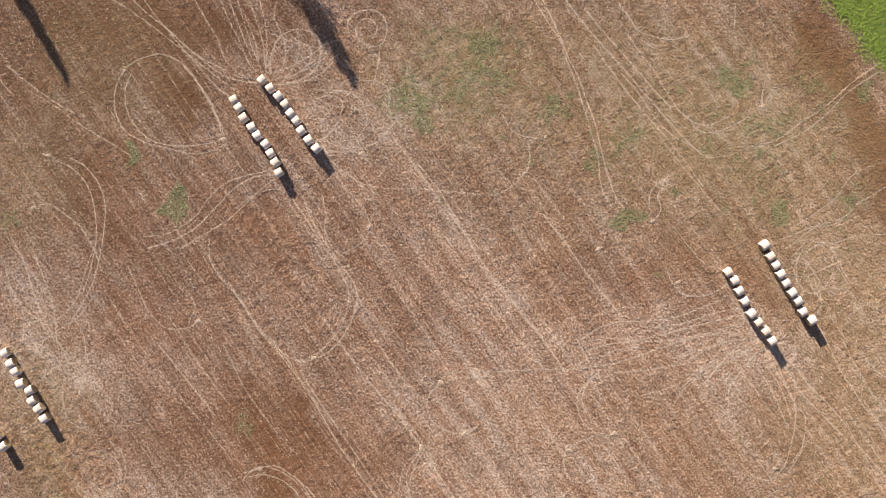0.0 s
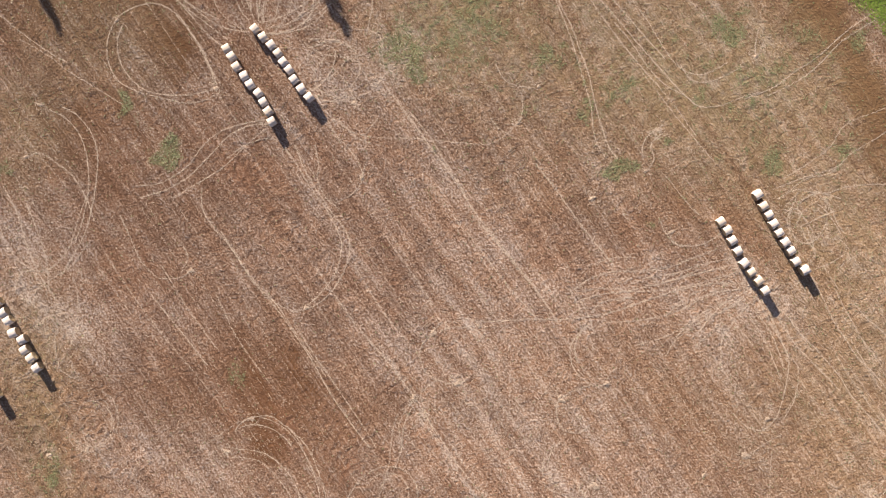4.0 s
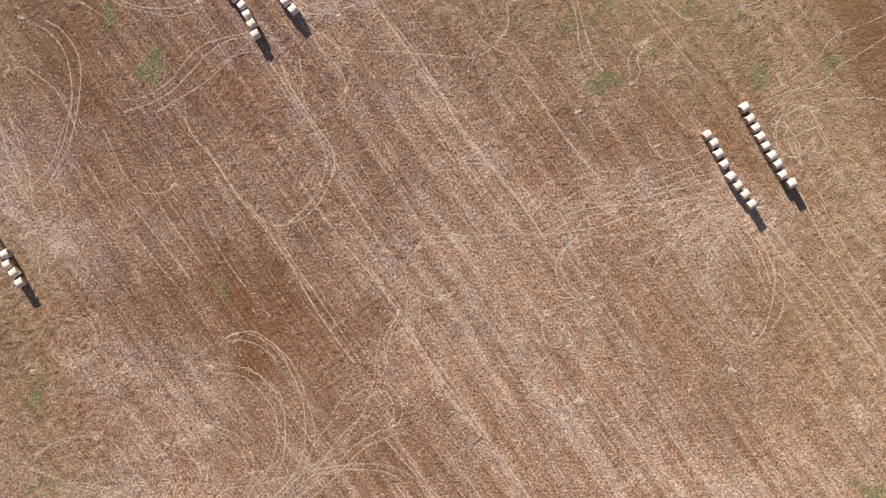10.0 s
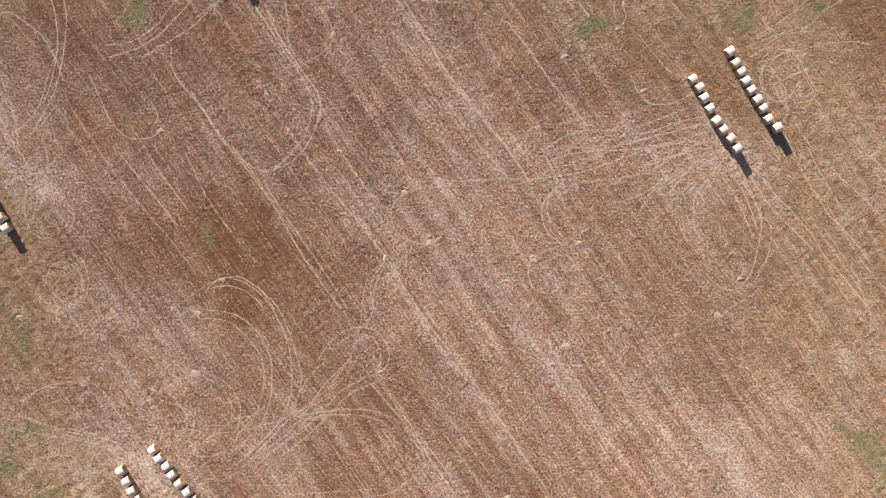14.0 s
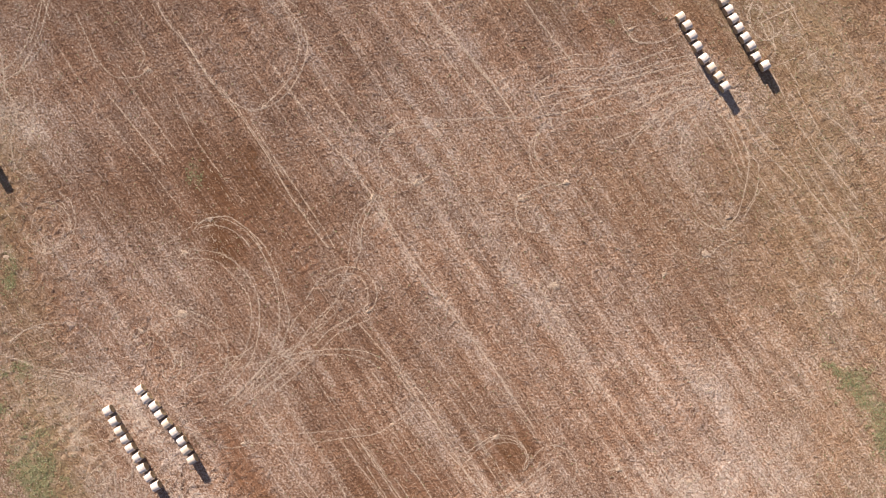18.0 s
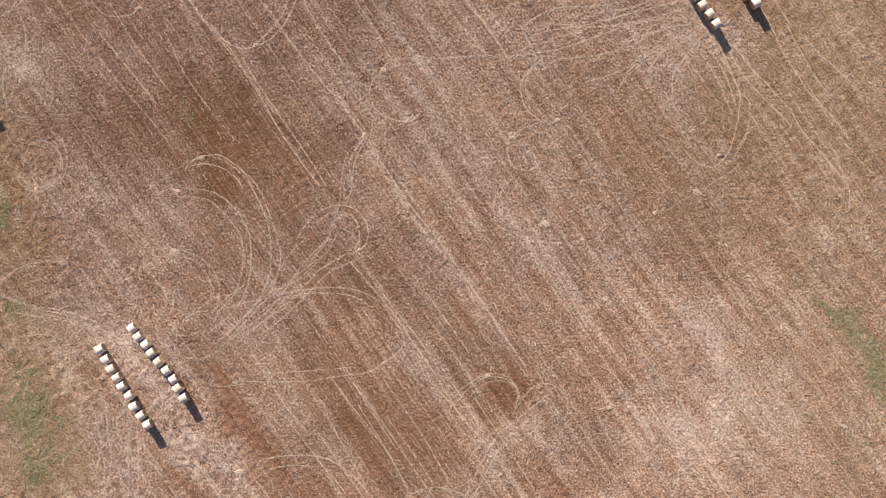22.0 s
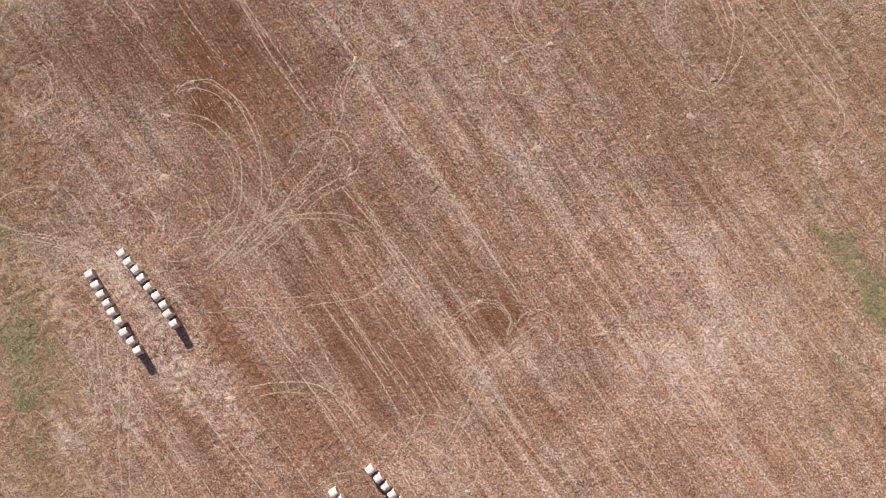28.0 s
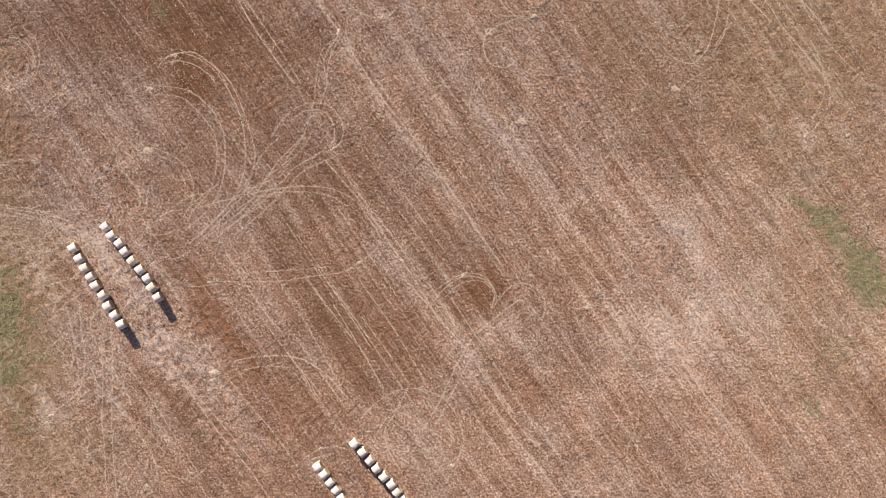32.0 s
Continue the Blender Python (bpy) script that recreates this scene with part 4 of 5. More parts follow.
patch("heap", -4.6, -47.1, 0.4, 0.3, -157.098, 1)
patch("heap", -1.1, -63.7, 0.3, 0.3, -8.08924, 1)
patch("heap", 14.1, -65.5, 0.5, 0.3, -158.563, 1)
patch("heap", 32.0, -70.3, 0.5, 0.3, -179.732, 1)
patch("heap", 17.4, -30.4, 0.4, 0.3, -107.957, 1)
patch("heap", 24.2, -28.3, 0.3, 0.3, -73.4285, 1)
patch("heap", 47.6, -33.5, 0.4, 0.3, -7.63845, 1)
patch("heap", 2.7, -28.1, 0.5, 0.3, -172.559, 1)
patch("heap", -51.7, -38.4, 0.5, 0.3, -82.8737, 1)
patch("heap", -32.4, -96.5, 0.4, 0.3, -107.217, 1)
patch("heap", -46.3, -86.0, 0.4, 0.3, -169.312, 1)
patch("heap", -3.8, -30.3, 0.4, 0.3, -129.656, 1)
patch("heap", 63.1, -45.7, 0.3, 0.3, -176.004, 1)
patch("heap", -22.9, -66.5, 0.4, 0.3, -2.06235, 1)
patch("heap", 12.3, -93.4, 0.4, 0.3, -3.60952, 1)
patch("heap", -25.7, -94.5, 0.4, 0.3, -10.8145, 1)
patch("heap", 38.4, -41.8, 0.4, 0.3, -122.271, 1)
patch("heap", 69.2, -45.5, 0.4, 0.3, -132.846, 1)
patch("heap", -31.6, -47.4, 0.8, 0.7, -20, 1)
patch("heap", 44.4, -38.8, 0.7, 0.5, -20, 1)
patch("heap", -22.3, -79.8, 0.7, 0.5, 0, 1)
patch("heap", 42.2, -72.2, 0.7, 0.5, 0, 0.8)
patch("heap", 22.6, -43.4, 0.7, 0.5, -30, 0.8)
patch("green", -4.3, 18.6, 1.3, 2.1, 0, 1)
patch("green", -5.9, 19.8, 3.7, 3.3, 0, 0.3)
patch("green", 5.5, 28.8, 2.9, 2.5, 0, 0.6)
patch("green", -0.2, 20.6, 7.4, 5.7, 0, 0.22)
patch("green", -1.8, 29.6, 4.9, 4.9, 0, 0.2)
patch("green", 25.6, 3.3, 2.8, 1.3, 0, 1)
patch("green", 21.1, 10.8, 2.3, 1.6, 0, 0.6)
patch("green", 41.5, 22.2, 1.8, 1.1, -20, 1)
patch("green", 40.6, 23.9, 3.7, 3.3, 0, 0.5)
patch("green", 47.7, 3.5, 1.3, 1.3, 0, 0.9)
patch("green", 46.5, 4.3, 4.1, 3.3, 0, 0.35)
patch("green", 60.2, 21.8, 1.8, 1.6, 0, 0.7)
patch("green", 37.4, 18.6, 1.8, 1.0, 0, 0.6)
patch("green", 14.5, 19.0, 1.6, 1.6, 0, 0.7)
patch("green", 17.0, 17.8, 4.9, 3.3, 0, 0.35)
patch("green", -45.8, 12.5, 2.0, 1.8, 0, 0.8)
patch("green", -39.6, 5.1, 2.3, 2.0, 0, 0.7)
patch("green", -63.6, 2.7, 2.3, 2.1, 0, 0.6)
patch("green", -54.3, 27.7, 2.3, 1.5, 0, 0.5)
patch("green", 12.9, 11.6, 1.8, 1.5, 0, 0.6)
patch("green", 32.6, 5.9, 1.3, 1.1, 0, 0.6)
patch("green", 25.2, 18.2, 34.5, 15.6, 0, 0.14)
patch("green", 49.7, 11.6, 14.8, 9.0, 0, 0.16)
patch("green", 25.2, 14.1, 3.3, 3.3, 0, 0.3)
patch("green", 56.1, 19.0, 4.9, 3.3, 0, 0.4)
patch("green", 45.6, 10.0, 4.1, 3.3, 0, 0.3)
patch("green", 59.5, 5.9, 3.3, 4.1, 0, 0.35)
patch("green", 3.1, 24.7, 3.3, 2.5, 0, 0.4)
patch("green", 8.0, 5.1, 4.1, 2.5, 0, 0.3)
patch("green", 13.8, 4.3, 1.6, 1.1, 0, 0.5)
patch("green", -2.6, -1.5, 2.5, 2.5, 0, 0.25)
patch("green", 59.0, 5.0, 1.6, 1.3, 0, 0.6)
patch("green", 46.8, 3.0, 1.3, 1.1, 0, 0.7)
patch("green", 63.9, -4.3, 4.9, 4.9, 0, 0.3)
patch("green", 46.9, -6.7, 2.1, 1.6, 0, 0.5)
patch("green", 20.5, -21.7, 1.6, 1.0, 0, 0.5)
patch("green", -21.5, -7.1, 4.9, 3.3, 30, 0.3)
patch("green", -29.8, -26.3, 2.5, 3.3, 0, 0.25)
patch("green", -57.2, -40.3, 2.0, 4.9, 0, 0.4)
patch("green", -56.5, -56.0, 2.5, 2.0, 0, 0.9)
patch("green", -59.8, -51.9, 1.8, 10.7, 0, 0.3)
patch("green", -59.9, -61.0, 2.5, 2.5, 0, 0.7)
patch("green", -50.9, -64.0, 3.3, 5.7, 0, 0.25)
patch("green", -52.4, -78.8, 2.5, 7.4, 0, 0.35)
patch("green", -48.7, -76.3, 4.1, 5.7, 0, 0.2)
patch("green", -48.6, -72.2, 1.1, 1.0, 0, 0.7)
patch("green", -20.3, -48.5, 1.5, 1.3, 0, 0.4)
patch("green", 66.1, -57.4, 6.5, 2.2, -38, 0.2)
patch("green", 72.7, -66.7, 2.9, 3.7, 0, 0.35)
patch("green", 67.9, -78.1, 3.3, 4.1, 0, 0.25)
patch("green", 63.9, -84.7, 2.5, 2.5, 0, 0.4)
patch("green", 71.0, -62.8, 4.9, 6.7, -20, 0.2)
patch("green", 69.0, -35.9, 5.7, 9.9, 0, 0.25)
patch("green", 55.3, -35.8, 2.5, 1.6, 0, 0.4)
patch("green", 74.4, -71.6, 4.1, 9.9, 0, 0.3)
patch("green", 63.1, -79.8, 6.6, 13.1, 20, 0.2)
patch("green", -29.0, -27.4, 1.5, 3.0, 20, 0.4)
patch("green", 23.0, -28.8, 2.5, 1.3, 0, 0.35)
# Broad faint dark patches: uneven shading of the field painted into the ground colour.
patch("dark", -60.1, 24.8, 13.1, 10.7, 0, 0.25)
patch("dark", -40.3, 32.1, 21.3, 4.9, 0, 0.3)
patch("dark", -29.7, 18.2, 4.9, 8.2, 30, 0.3)
patch("dark", -19.5, -29.1, 12.0, 5.5, -35, 0.15)
patch("dark", -0.6, -30.7, 9.9, 4.9, 0, 0.2)
patch("dark", -55.3, 10.1, 9.9, 4.9, 0, 0.25)
patch("dark", -54.3, 29.7, 16.4, 9.9, 0, 0.35)
patch("dark", -37.9, 29.7, 12.3, 5.7, 0, 0.35)
patch("dark", -48.7, 7.6, 16.4, 7.4, 0, 0.2)
patch("dark", -28.3, -32.2, 27.1, 6.6, 0, 0.2)
patch("dark", 12.4, -30.8, 24.6, 6.6, 0, 0.15)
patch("dark", 44.8, -32.5, 24.6, 7.4, 0, 0.2)
patch("olive", 25.2, 22.2, 34.5, 14, 0, 0.6)
patch("olive", 45.6, 10, 18.1, 14, 0, 0.55)
patch("olive", 0.6, 24.7, 9.9, 9, 0, 0.5)
patch("olive", -50.2, 24.8, 13.1, 13.1, 0, 0.35)
patch("olive", -60.5, -24.6, 7.4, 11.5, 0, 0.5)
patch("olive", -61.9, 7.6, 7.4, 9.0, 0, 0.4)
patch("olive", 62.4, -15.6, 16.7, 21.3, 0, 0.28)
patch("olive", 58.7, -40.2, 18.1, 16, 0, 0.16)
patch("olive", -57.2, -44.4, 6.6, 16.4, 0, 0.4)
patch("olive", 67.5, -46.3, 15.4, 26.7, 0, 0.18)
patch("olive", 69.5, -74.8, 15.4, 21.3, 0, 0.18)
patch("olive", -50.3, -74.7, 6.6, 18.1, 0, 0.5)
patch("olive", -45.6, -93.0, 12.3, 6.6, 0, 0.35)
patch("olive", 17, 1.8, 16.4, 7.4, 0, 0.12)
patch("dark", -25.8, -30.6, 4.9, 9.9, 32, 0.24)
patch("dark", -18.5, -30.7, 5.7, 12.3, 32, 0.2)
patch("dark", -20.3, -52.6, 9.9, 9.9, 0, 0.15)
# More wide dark patches that paint shading over the field's west and middle.
patch("dark", -57.6, 28.1, 16.4, 10.7, 0, 0.3)
patch("dark", -37.9, 31.3, 16.4, 4.9, 0, 0.3)
patch("dark", -45.4, 8.4, 19.7, 8.2, 0, 0.25)
patch("dark", -30.6, 0.2, 13.1, 6.6, 0, 0.2)
patch("dark", -49.3, -3.4, 12.3, 12.3, 0, 0.25)
patch("dark", -40.5, -30.6, 14.8, 6.6, 0, 0.25)
patch("dark", -7.2, -52.6, 12.3, 9.9, 0, 0.2)
patch("olive", 41.7, -27.8, 24.6, 11.5, 0, 0.12)
patch("olive", 58.0, -8.0, 9.9, 13.1, 0, 0.3)
patch("pale", 0.6, -22.9, 9.9, 12.3, 30, 0.3)
patch("dark", -22.2, -72.2, 2.0, 9.9, 32, 0.6)
patch("dark", -28.9, -83.0, 1.6, 9.0, 35, 0.4)
patch("dark", -55.5, -37.0, 1.8, 9.9, 30, 0.5)
patch("dark", -58.6, -25.4, 1.6, 5.7, 30, 0.5)
patch("dark", -51.8, -27.9, 2.0, 4.9, 30, 0.4)
patch("dark", 52.6, 27.6, 3.1, 3.7, 20, 1)
patch("dark", 56.3, 23.1, 2.8, 4.1, 30, 0.9)
patch("dark", 60.9, 14.1, 3.1, 5.7, 15, 0.9)
patch("green", 61.2, 21.5, 1.5, 1.8, 0, 0.8)
patch("green", 51.5, 23.5, 3.3, 1.1, -40, 0.6)
patch("green", 70.2, -65.3, 1.8, 1.8, 0, 0.9)
patch("green", 67.4, -59.8, 5.1, 2.3, -40, 0.2)
patch("green", 63.2, -55.9, 3.3, 1.1, -20, 0.5)
patch("red", 41.3, -62.4, 2.5, 3.3, 20, 0.6)
patch("red", -21.8, -74.3, 2.5, 5.7, 35, 0.7)
patch("red", -32.6, -79.6, 1.3, 9.9, 32, 0.45)
patch("red", -19.5, -89.6, 1.1, 9.9, 35, 0.6)
patch("red", -53.1, -90.4, 2.9, 2.9, 0, 0.6)
patch("red", -3.7, -78.0, 2.5, 2.5, 0, 0.5)
patch("red", 1.2, -73.0, 1.8, 4.9, 32, 0.6)
patch("red", 24.2, -82.1, 2.1, 2.1, 0, 0.5)
patch("red", -12.9, -87.9, 1.1, 1.6, 0, 0.7)
patch("red", -0.7, -36.3, 1.8, 1.8, 30, 0.8)
patch("red", -56.3, 1.3, 1.6, 2.1, 0, 0.9)
patch("red", -28.0, 2.1, 2.1, 1.8, -30, 0.9)
patch("red", -49.2, 11.4, 3.3, 4.9, 30, 0.4)
patch("red", -15.8, -36.0, 3.3, 6.6, 32, 0.5)
patch("red", -7.6, -28.2, 1.8, 1.1, 0, 0.6)
patch("red", 48.8, -19.5, 1.3, 4.1, 32, 0.7)
patch("red", -26.4, -9.7, 4.9, 4.9, 0, 0.25)
patch("red", 42.6, -42.9, 2.5, 2.5, 0, 0.4)
patch("red", -13.3, -41.1, 1.3, 2.0, 0, 0.8)
patch("red", -6.8, -61.8, 4.9, 3.3, 0, 0.5)
patch("pale", -27.7, -80.5, 1.1, 9.9, 36, 0.6)
patch("pale", -20.7, -82.1, 1.0, 9.0, 36, 0.6)
patch("pale", -32.5, -73.0, 0.7, 6.6, 36, 0.5)
patch("pale", 2.3, -41.2, 0.7, 4.9, 36, 0.6)
patch("pale", 8.1, -48.6, 0.7, 6.6, 36, 0.6)
patch("pale", 13.0, -54.3, 0.7, 4.9, 34, 0.5)
patch("pale", 22.0, -47.0, 0.8, 4.9, 36, 0.5)
patch("pale", -2.7, -32.7, 1.1, 2.5, 20, 0.6)
patch("dark", -50.0, 9.8, 4.9, 4.9, 0, 0.2)
patch("green", -45.9, 12.2, 1.6, 1.8, 0, 0.7)
patch("green", -40.2, 5.3, 1.5, 1.8, 0, 0.7)
patch("green", 63.2, -56.1, 2.5, 1.2, -35, 0.25)
patch("green", 68.1, -56.1, 2.1, 3.3, 0, 0.4)
patch("green", 54.2, -60.2, 1.0, 1.1, 0, 0.4)
patch("green", -53.2, -72.2, 1.8, 2.5, 0, 0.8)
patch("green", -52.9, -79.6, 1.6, 2.1, 0, 0.7)
patch("pale", -46.8, -85.9, 1.8, 1.5, 0, 0.9)
patch("green", -50.9, -86.3, 1.1, 1.1, 0, 0.6)
patch("pale", 45.9, -58.3, 4.1, 6.6, 30, 0.35)
patch("pale", 50.9, -69.8, 4.9, 4.9, 0, 0.3)
patch("dark", 26.8, -6.0, 9.9, 4.9, 0, 0.12)
patch("dark", 27.4, -29.1, 13.1, 7.4, 0, 0.15)
patch("dark", 47.6, -32.4, 9.9, 7.4, 0, 0.1)
patch("pale", -59.8, 29.8, 11.5, 5.7, 0, 0.25)
patch("pale", -42.7, 6.0, 8.2, 4.9, 0, 0.28)
patch("pale", -33.9, -38.9, 9.9, 5.7, 0, 0.2)
patch("pale", 5.6, -65.4, 11.5, 6.6, 0, 0.25)
patch("pale", -23.4, -36.5, 13.1, 5.7, 0, 0.2)
patch("pale", -52.3, -34.9, 9.9, 5.7, 0, 0.2)
patch("red", -22.7, -34.6, 1.5, 4.9, 32, 0.9)
patch("red", -30.9, -32.2, 1.0, 4.9, 32, 0.6)
patch("red", -56.4, -32.1, 1.3, 4.9, 28, 0.9)
patch("red", -53.2, -40.3, 1.1, 5.7, 32, 0.8)
patch("red", -48.3, -46.1, 1.0, 4.9, 32, 0.7)
patch("red", -28.6, -56.1, 1.3, 3.3, 32, 0.6)
patch("heap", -57.2, -39.1, 0.5, 0.3, 0, 1)
patch("green", -57.0, -42.8, 1.1, 2.1, 0, 0.7)
patch("red", -29.5, -70.9, 1.1, 4.9, 34, 0.35)
patch("red", -35.9, -54.4, 1.1, 3.3, 34, 0.5)
patch("red", -22.8, -56.9, 1.3, 2.0, 0, 0.5)
patch("red", -42.7, -67.6, 2.0, 3.3, 34, 0.4)
patch("dark", -45.8, -54.4, 5.7, 2.5, -20, 0.2)
patch("green", 64.4, -58.5, 4.9, 4.9, 0, 0.17)
patch("green", 67.7, -61.8, 6.6, 4.9, -25, 0.37)
patch("green", 72.7, -66.7, 4.1, 4.9, 0, 0.54)
patch("green", 69.5, -75.7, 3.3, 4.1, 0, 0.34)
patch("green", 63.9, -78.9, 4.9, 7.4, 0, 0.20)
patch("green", 73.3, -52.8, 4.1, 4.9, 0, 0.20)
patch("green", -52.2, -67.3, 2.1, 4.1, 0, 0.48)
patch("green", -48.6, -74.7, 4.1, 4.9, 0, 0.27)
patch("green", -51.9, -71.4, 2.5, 3.3, 0, 0.34)
patch("green", -50.4, -78.8, 3.3, 3.3, 0, 0.27)
patch("green", -51.3, -84.6, 3.3, 3.3, 0, 0.34)
patch("green", -55.8, -70.4, 2.9, 2.5, 0, 0.61)
patch("green", -59.0, -62.1, 2.1, 3.3, 0, 0.41)
patch("green", -57.0, -40.6, 2.1, 4.9, 0, 0.27)
patch("green", 64.8, -57.0, 5.5, 2.6, -35, 0.15)
patch("green", 3.1, 19.8, 7.4, 4.9, 0, 0.42)
patch("green", -3.9, 17.8, 1.1, 2.0, 0, 1.3)
patch("green", -8.4, 19.8, 3.3, 3.3, 0, 0.45)
patch("green", 25.2, 3.2, 3.0, 1.3, 0, 1.2)
patch("green", -39.6, 5.1, 2.3, 2.1, 0, 0.8)
patch("green", 6.4, 28.8, 3.3, 2.5, 0, 0.55)
patch("green", -1.0, 29.6, 3.3, 3.3, 0, 0.4)
patch("green", 41.5, 22.6, 2.5, 1.6, -25, 0.8)
patch("green", 44.3, 16.5, 2.5, 2.1, 0, 0.45)
patch("green", 48.0, 16.9, 2.1, 2.1, 0, 0.45)
patch("green", 36.7, 1.0, 3.3, 2.5, 0, 0.3)
patch("green", 26.8, 14.1, 4.9, 3.3, 0, 0.35)
patch("green", 8.8, 24.7, 4.9, 3.3, 0, 0.35)
patch("green", -5.9, 24.7, 3.3, 4.1, 0, 0.35)
patch("green", -60.3, 1.8, 3.3, 4.1, 0, 0.35)
patch("dark", 36.0, -4.0, 20.0, 9.0, 0, 0.18)
patch("lump", -46.5, -65.5, 9.0, 9.0, 0, 0.8)
patch("lump", -35.3, -65.5, 2.3, 10.7, 32, 0.9)
patch("lump", -37.5, -78.9, 5.7, 6.6, 0, 0.6)
patch("lump", -61.4, -30.4, 5.7, 7.4, 0, 0.7)
patch("lump", -46.3, -40.6, 9.0, 9.8, 20, 0.45)
patch("lump", -52.1, -48.8, 7.4, 6.6, 0, 0.5)
patch("lump", -28.2, -75.3, 4.9, 11.5, 34, 0.8)
patch("lump", -50.4, -68.7, 6.6, 6.6, 0, 0.6)
patch("lump", -41.4, -88.0, 12.3, 9.0, 0, 0.5)
patch("lump", -18.2, -89.6, 4.1, 10.7, 34, 0.7)
patch("lump", 31.9, -17.9, 9.8, 5.7, 0, 0.35)
patch("lump", -15.8, 16.6, 5.7, 5.7, 0, 0.5)
patch("lump", 53.9, -6.4, 4.1, 6.6, 0, 0.4)
patch("pale", 8.9, -31.9, 13.0, 6.5, 0, 0.45)
patch("pale", 35.2, -31.9, 17.0, 6.0, 0, 0.35)
patch("green", -55.9, -71.7, 3.3, 7.4, 0, 0.45)
patch("green", -54.5, -60.9, 3.3, 4.9, 0, 0.35)
patch("olive", -53.0, -70.9, 7.4, 14.8, 0, 0.35)
patch("red", -21.5, -71.8, 2.3, 7.4, 32, 0.6)
patch("dark", -21.5, -71.8, 2.0, 7.4, 32, 0.35)
patch("dark", 43.9, -4.8, 16.4, 7.4, 0, 0.14)
patch("dark", 45.9, -40.1, 19.7, 9.8, 0, 0.14)

ALONG, ACROSS = np.array((0.566, -0.824)), np.array((0.824, 0.566))


def straight_lanes():
    """Thin straight lines of straw left by mowing, side by side over the whole field, some faint, some plain."""
    rng = np.random.default_rng(19)
    u = -110.0
    while u < 90:
        u += rng.uniform(0.6, 1.7)
        v = -80 + rng.uniform(0, 20)
        while v < 130:
            run = rng.uniform(8, 38)
            a, c = ACROSS * u + ALONG * v, ACROSS * (u + rng.normal(0, 0.15)) + ALONG * (v + run)
            if WEST + 3 < min(a[0], c[0]) and max(a[0], c[0]) < EAST - 3 and SOUTH + 3 < min(a[1], c[1]) and max(a[1], c[1]) < NORTH - 3:
                thin = 0.6 if a[0] * 0.5 + a[1] > 15 else 1.0
                lane(rng.uniform(0.20, 0.42) * thin, tuple(a), tuple((a + c) / 2 + ACROSS * rng.normal(0, 0.1)), tuple(c))
            v += run + rng.uniform(0, 16)


STEP, WEST, EAST, SOUTH, NORTH = 0.2, -70.0, 80.0, -104.0, 40.0


def scattered_weeds():
    """Single low weeds and small groups, thickest in the north-east of the field."""
    rng = np.random.default_rng(23)
    for _ in range(230):
        x, y = rng.uniform(-8, 60), rng.uniform(-6, 36)
        if rng.uniform(0, 1) < 0.35 + 0.65 * (y + 6) / 42:
            patch("green", x, y, rng.uniform(0.3, 1.2), rng.uniform(0.3, 0.8), rng.uniform(0, 180), rng.uniform(0.2, 0.7))
    for _ in range(90):
        patch("green", rng.uniform(-66, 76), rng.uniform(-98, 30), rng.uniform(0.3, 1.0), rng.uniform(0.3, 0.7), rng.uniform(0, 180), rng.uniform(0.15, 0.5))


straight_lanes()
scattered_weeds()
LANES = np.concatenate(LANE_BITS)


def crop_edge(x, y):
    """More than 0 inside the green crop beyond the field's corner."""
    return (x - 59.6) * 0.76 + (y - 29.0) * 0.65 + (grit(x, y, 3.0, 6) - 0.5) * 1.6 + (grit(x, y, 1.2, 5) - 0.5) * 1.1


def stripes(x, y):
    """The old sowing and mowing lines, which run nearly along the rows of bales."""
    bend = (grit(x, y, 40.0, 11) - 0.5) * 5.0
    u = x * ACROSS[0] + y * ACROSS[1] + bend
    v = x * ALONG[0] + y * ALONG[1]
    keep = 0.35 + 0.9 * grit(x, y, 14.0, 12)
    fine = grit(u, v / 40, 0.55, 13) - 0.5
    mid = grit(u, v / 30, 1.3, 14) - 0.5
    wide = grit(u, v / 30, 5.0, 15) - 0.5
    return (fine * 0.19 + mid * 0.17) * keep + wide * 0.09


def weed_clumps(x, y):
    """Weeds stand in tight clumps, closer together where the plan has more of them."""
    much = patch_field("green", x, y)
    u, v = x * 0.79 + y * 0.61, y * 0.79 - x * 0.61
    gaps = grit(u, v, 1.7, 52) * 0.40 + grit(x, y, 0.75, 54) * 0.6 + grit(u, v, 0.36, 53) * 1.0
    return np.clip(1.75 * np.clip(much, 0, 1.3) ** 0.9 - gaps, 0, 1) * (much > 0.02)


